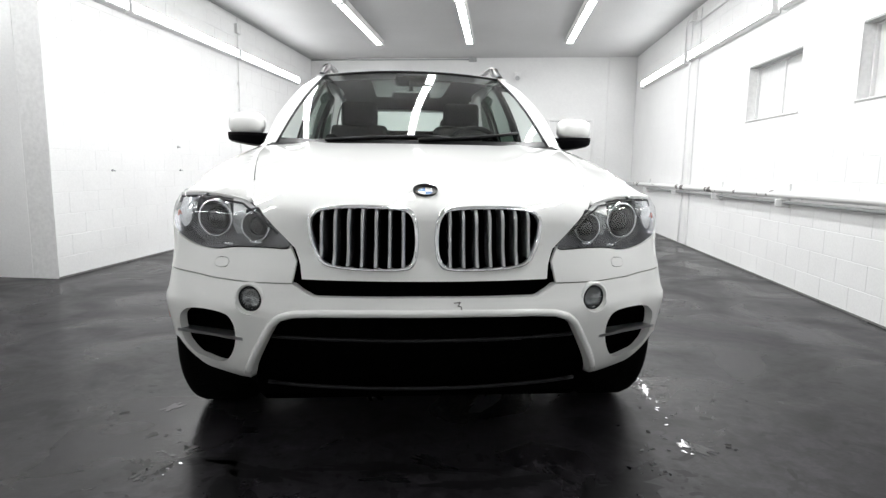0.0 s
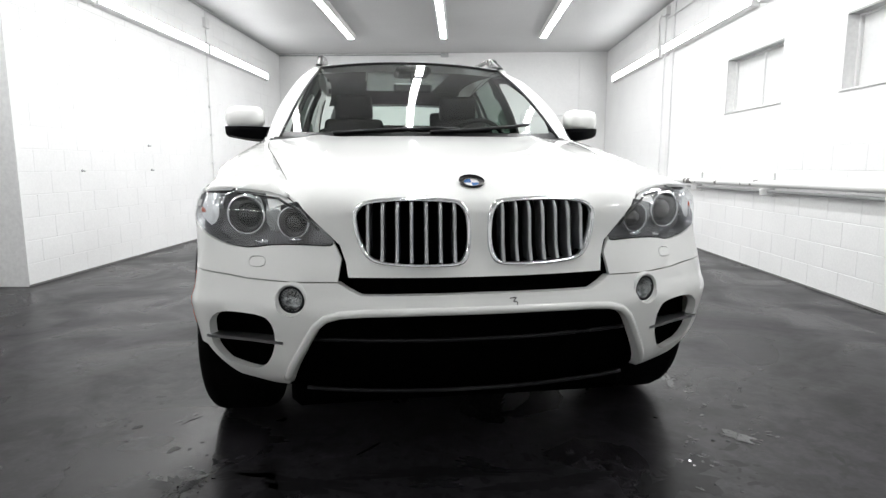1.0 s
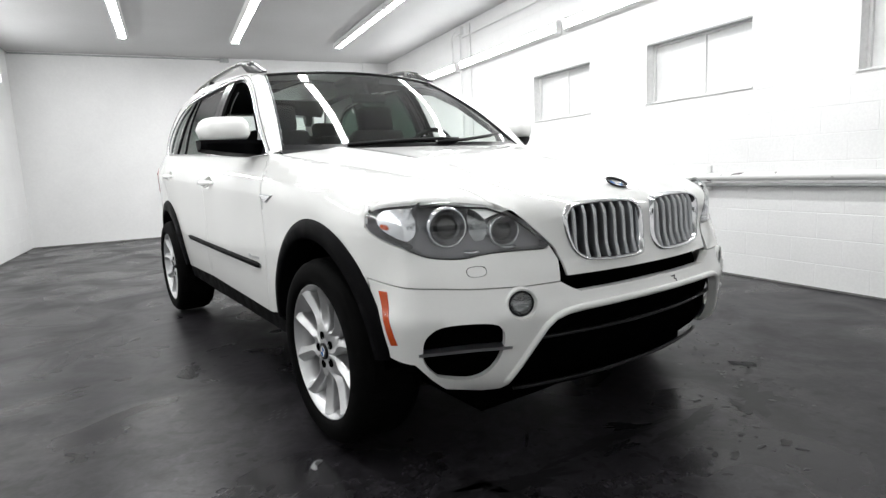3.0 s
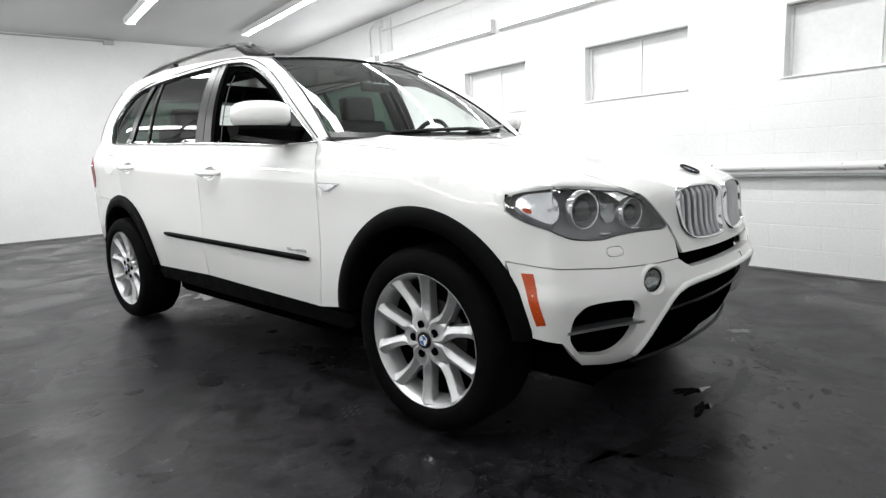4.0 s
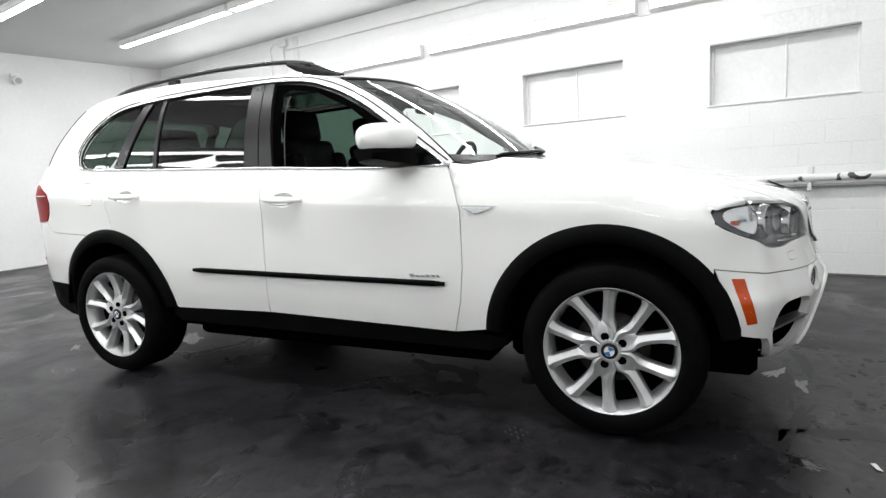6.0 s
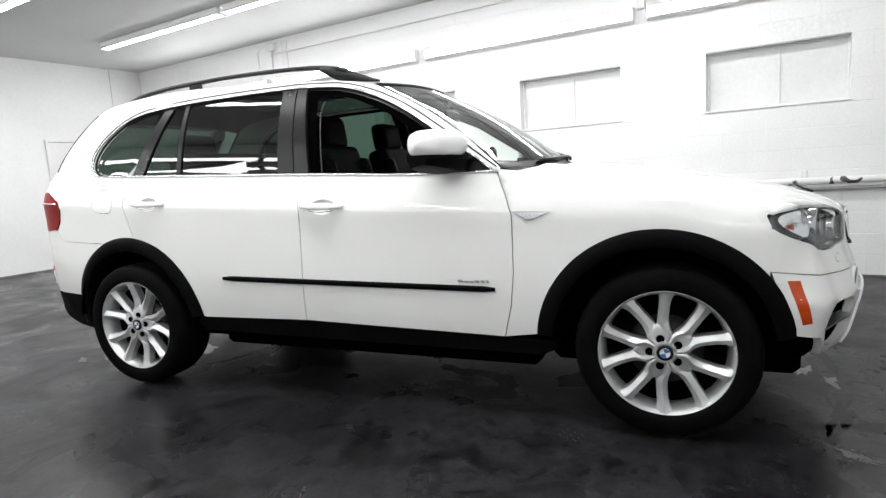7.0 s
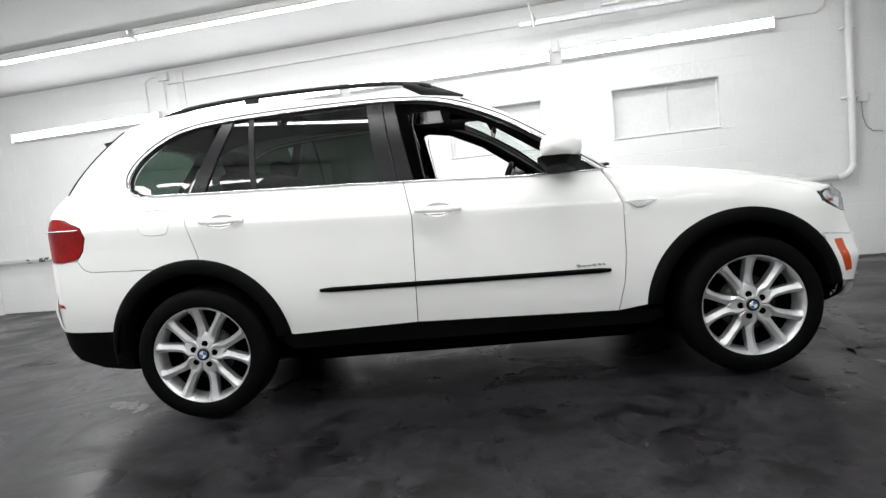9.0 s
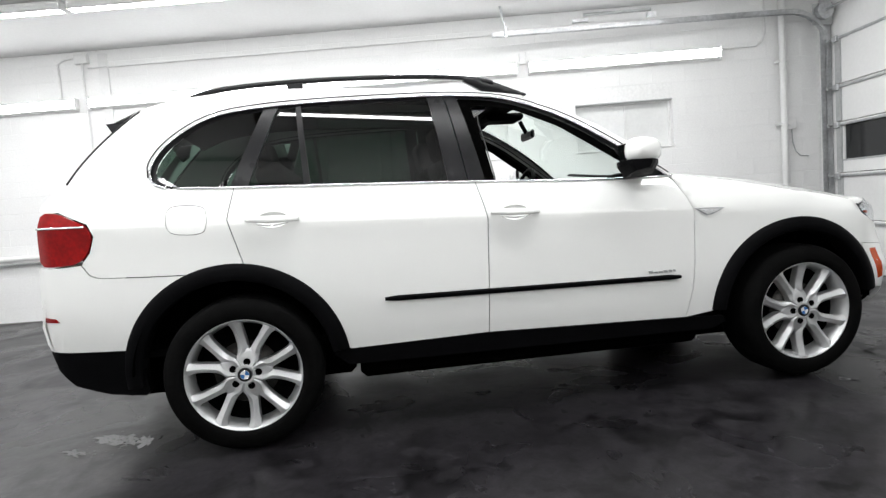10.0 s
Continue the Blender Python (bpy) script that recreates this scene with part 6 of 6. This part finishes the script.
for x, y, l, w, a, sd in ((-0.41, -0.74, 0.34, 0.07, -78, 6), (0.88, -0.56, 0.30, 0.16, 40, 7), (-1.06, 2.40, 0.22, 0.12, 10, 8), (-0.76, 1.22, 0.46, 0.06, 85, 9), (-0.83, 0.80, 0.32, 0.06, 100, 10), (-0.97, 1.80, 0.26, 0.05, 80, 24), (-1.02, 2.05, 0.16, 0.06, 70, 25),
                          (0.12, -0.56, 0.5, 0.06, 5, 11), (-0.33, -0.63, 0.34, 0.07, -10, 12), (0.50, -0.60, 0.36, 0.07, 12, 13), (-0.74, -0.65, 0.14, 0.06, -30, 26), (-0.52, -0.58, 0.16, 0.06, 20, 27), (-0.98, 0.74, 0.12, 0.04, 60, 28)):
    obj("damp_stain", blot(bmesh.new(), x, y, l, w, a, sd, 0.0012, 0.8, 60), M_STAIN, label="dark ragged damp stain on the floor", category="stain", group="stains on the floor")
rnd = random.Random(5)
bm = bmesh.new()
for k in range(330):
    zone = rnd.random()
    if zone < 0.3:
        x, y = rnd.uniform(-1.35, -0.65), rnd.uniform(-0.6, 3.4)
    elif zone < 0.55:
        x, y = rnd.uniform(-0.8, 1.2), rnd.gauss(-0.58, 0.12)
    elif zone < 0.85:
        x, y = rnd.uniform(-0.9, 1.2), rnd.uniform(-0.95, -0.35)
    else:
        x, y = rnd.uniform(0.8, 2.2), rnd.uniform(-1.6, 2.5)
    s = rnd.uniform(0.006, 0.016) * (2.6 if rnd.random() < 0.25 else 1)
    blot(bm, x, y, s * rnd.uniform(1, 3), s, rnd.uniform(0, 180), k + 30, 0.0010, 0.6, 12)
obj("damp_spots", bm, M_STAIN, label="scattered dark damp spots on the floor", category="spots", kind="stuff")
bm = bmesh.new()
for k in range(230):
    cx_, cy_, sx_, sy_ = rnd.choice(((1.20, 0.45, 0.06, 0.22), (1.15, 0.2, 0.05, 0.16), (1.22, -0.26, 0.07, 0.06), (1.00, -0.45, 0.04, 0.14), (-0.70, -0.64, 0.04, 0.09), (-1.12, 3.66, 0.08, 0.12), (-0.78, 3.2, 0.08, 0.12)))
    x, y = rnd.gauss(cx_, sx_), rnd.gauss(cy_, sy_)
    s = rnd.uniform(0.004, 0.013)
    blot(bm, x, y, s * rnd.uniform(1, 2.2), s, rnd.uniform(0, 180), k + 230, 0.0022, 0.5, 10)
obj("water_drops", bm, M_WET, label="scattered shiny water drops on the floor", category="drops", kind="stuff")
for cx, cy, a in ((-1.00, 0.33, 30),):
    bm = bmesh.new()
    for k in range(9):
        blot(bm, cx + 0.028 * (k % 3) + 0.01 * (k // 3), cy + 0.035 * (k // 3) - 0.008 * (k % 3), 0.030, 0.008, a + 10, k + 400, 0.0012, 0.4, 10)
    obj("tread_print", bm, M_PALE, label="pale dried tyre tread print on the floor", category="print")
loop = [(0.30 * k / 24 - 0.15 + 0.05 * math.sin(0.9 * k), 0.07 * math.sin(0.55 * k), 0.0012) for k in range(25)]
obj("pale_scrawl", sweep(bmesh.new(), loop, 0.0035, 5), M_PALE, label="pale curling scratch drawn on the floor", category="scratch", at=pose(0.02, 5.5, 0.0, 0, 0, 100))
bm = bmesh.new()
vs = [bm.verts.new(p) for p in ((-0.025, -0.008, 0.001), (0.024, -0.010, 0.004), (0.027, 0.008, 0.002), (-0.022, 0.009, 0.005))]
vs2 = [bm.verts.new(v.co + Vector((0, 0, 0.0006))) for v in vs]
bm.faces.new(vs[::-1])
bm.faces.new(vs2)
for k in range(4):
    bm.faces.new((vs[k], vs[(k + 1) % 4], vs2[(k + 1) % 4], vs2[k]))
obj("paper_scrap", bm, M_PAPER, label="small torn scrap of white paper on the floor", category="paper scrap", at=pose(-0.63, -0.88, 0.0005, 0, 0, 25))


# ---- the blocks of the walls, one by one ----
BLOCKS = {}


def block_mesh(length, height):
    """A block face in the y-z plane, looking towards -x, with worn edges."""
    key = (round(length, 3), round(height, 3))
    if key not in BLOCKS:
        l, h, b = length / 2, height / 2, 0.003
        v = [(0.008, -l, -h), (0.008, l, -h), (0.008, l, h), (0.008, -l, h), (0.002, -l, -h), (0.002, l, -h), (0.002, l, h), (0.002, -l, h),
             (0, -l + b, -h + b), (0, l - b, -h + b), (0, l - b, h - b), (0, -l + b, h - b)]
        f = [(11, 10, 9, 8)]
        for k in range(4):
            j = (k + 1) % 4
            f += [(k, 4 + k, 4 + j, j)[::-1], (4 + k, 8 + k, 8 + j, 4 + j)[::-1]]
        me = bpy.data.meshes.new("block")
        me.from_pydata(v, [], f)
        me.materials.append(M_WALL)
        BLOCKS[key] = me
    return BLOCKS[key]


def lay_blocks(parent, x, facing, y0, y1, holes, near):
    """near: the stretch of y whose blocks are parts of their own; the others are joined."""
    rnd_ = random.Random(int(abs(x) * 100))
    verts, faces, singles = [], [], 0
    rows = int(math.ceil(TOP / BLOCK_H))
    for r in range(rows):
        za, zb = r * BLOCK_H + JOINT / 2, min((r + 1) * BLOCK_H, TOP) - JOINT / 2
        if zb - za < 0.02:
            continue
        y = y0 - (BLOCK_L / 2 if r % 2 else 0)
        while y < y1:
            spans = [(max(y, y0) + JOINT / 4, min(y + BLOCK_L, y1) - JOINT / 4)]
            y += BLOCK_L
            for h in holes:
                if zb > h[2] + 0.005 and za < h[3] - 0.005:
                    spans = [q for s in spans for q in ((s[0], min(s[1], h[0])), (max(s[0], h[1]), s[1])) if q[1] - q[0] > 0.02]
            for a, b in spans:
                zz = (za, zb)
                if b - a < 0.02:
                    continue
                me = block_mesh(b - a, zz[1] - zz[0])
                place = Matrix.Translation((x + facing * rnd_.uniform(-0.0005, 0.0005), (a + b) / 2, (zz[0] + zz[1]) / 2)) @ (Matrix.Rotation(math.pi, 4, "Z") if facing > 0 else Matrix.Identity(4))
                if near[0] <= (a + b) / 2 <= near[1] and singles < 300:
                    ob = new("block", me)
                    ob.parent = parent
                    ob.matrix_basis = place
                    singles += 1
                else:
                    base = len(verts)
                    verts.extend([tuple(place @ v.co) for v in me.vertices])
                    faces.extend([tuple(base + i for i in p.vertices) for p in me.polygons])
    me = bpy.data.meshes.new("blockwork")
    me.from_pydata(verts, [], faces)
    me.materials.append(M_WALL)
    ob = new("blockwork", me)
    ob.parent = parent
    tagged(ob, kind="stuff")


lay_blocks(wall_right, RIGHT, -1, FRONT, BACK - 0.05, HOLES, (-2.3, 3.6))
lay_blocks(wall_left, LEFT, 1, JOG + 0.004, BACK, [], (2.0, 7.9))
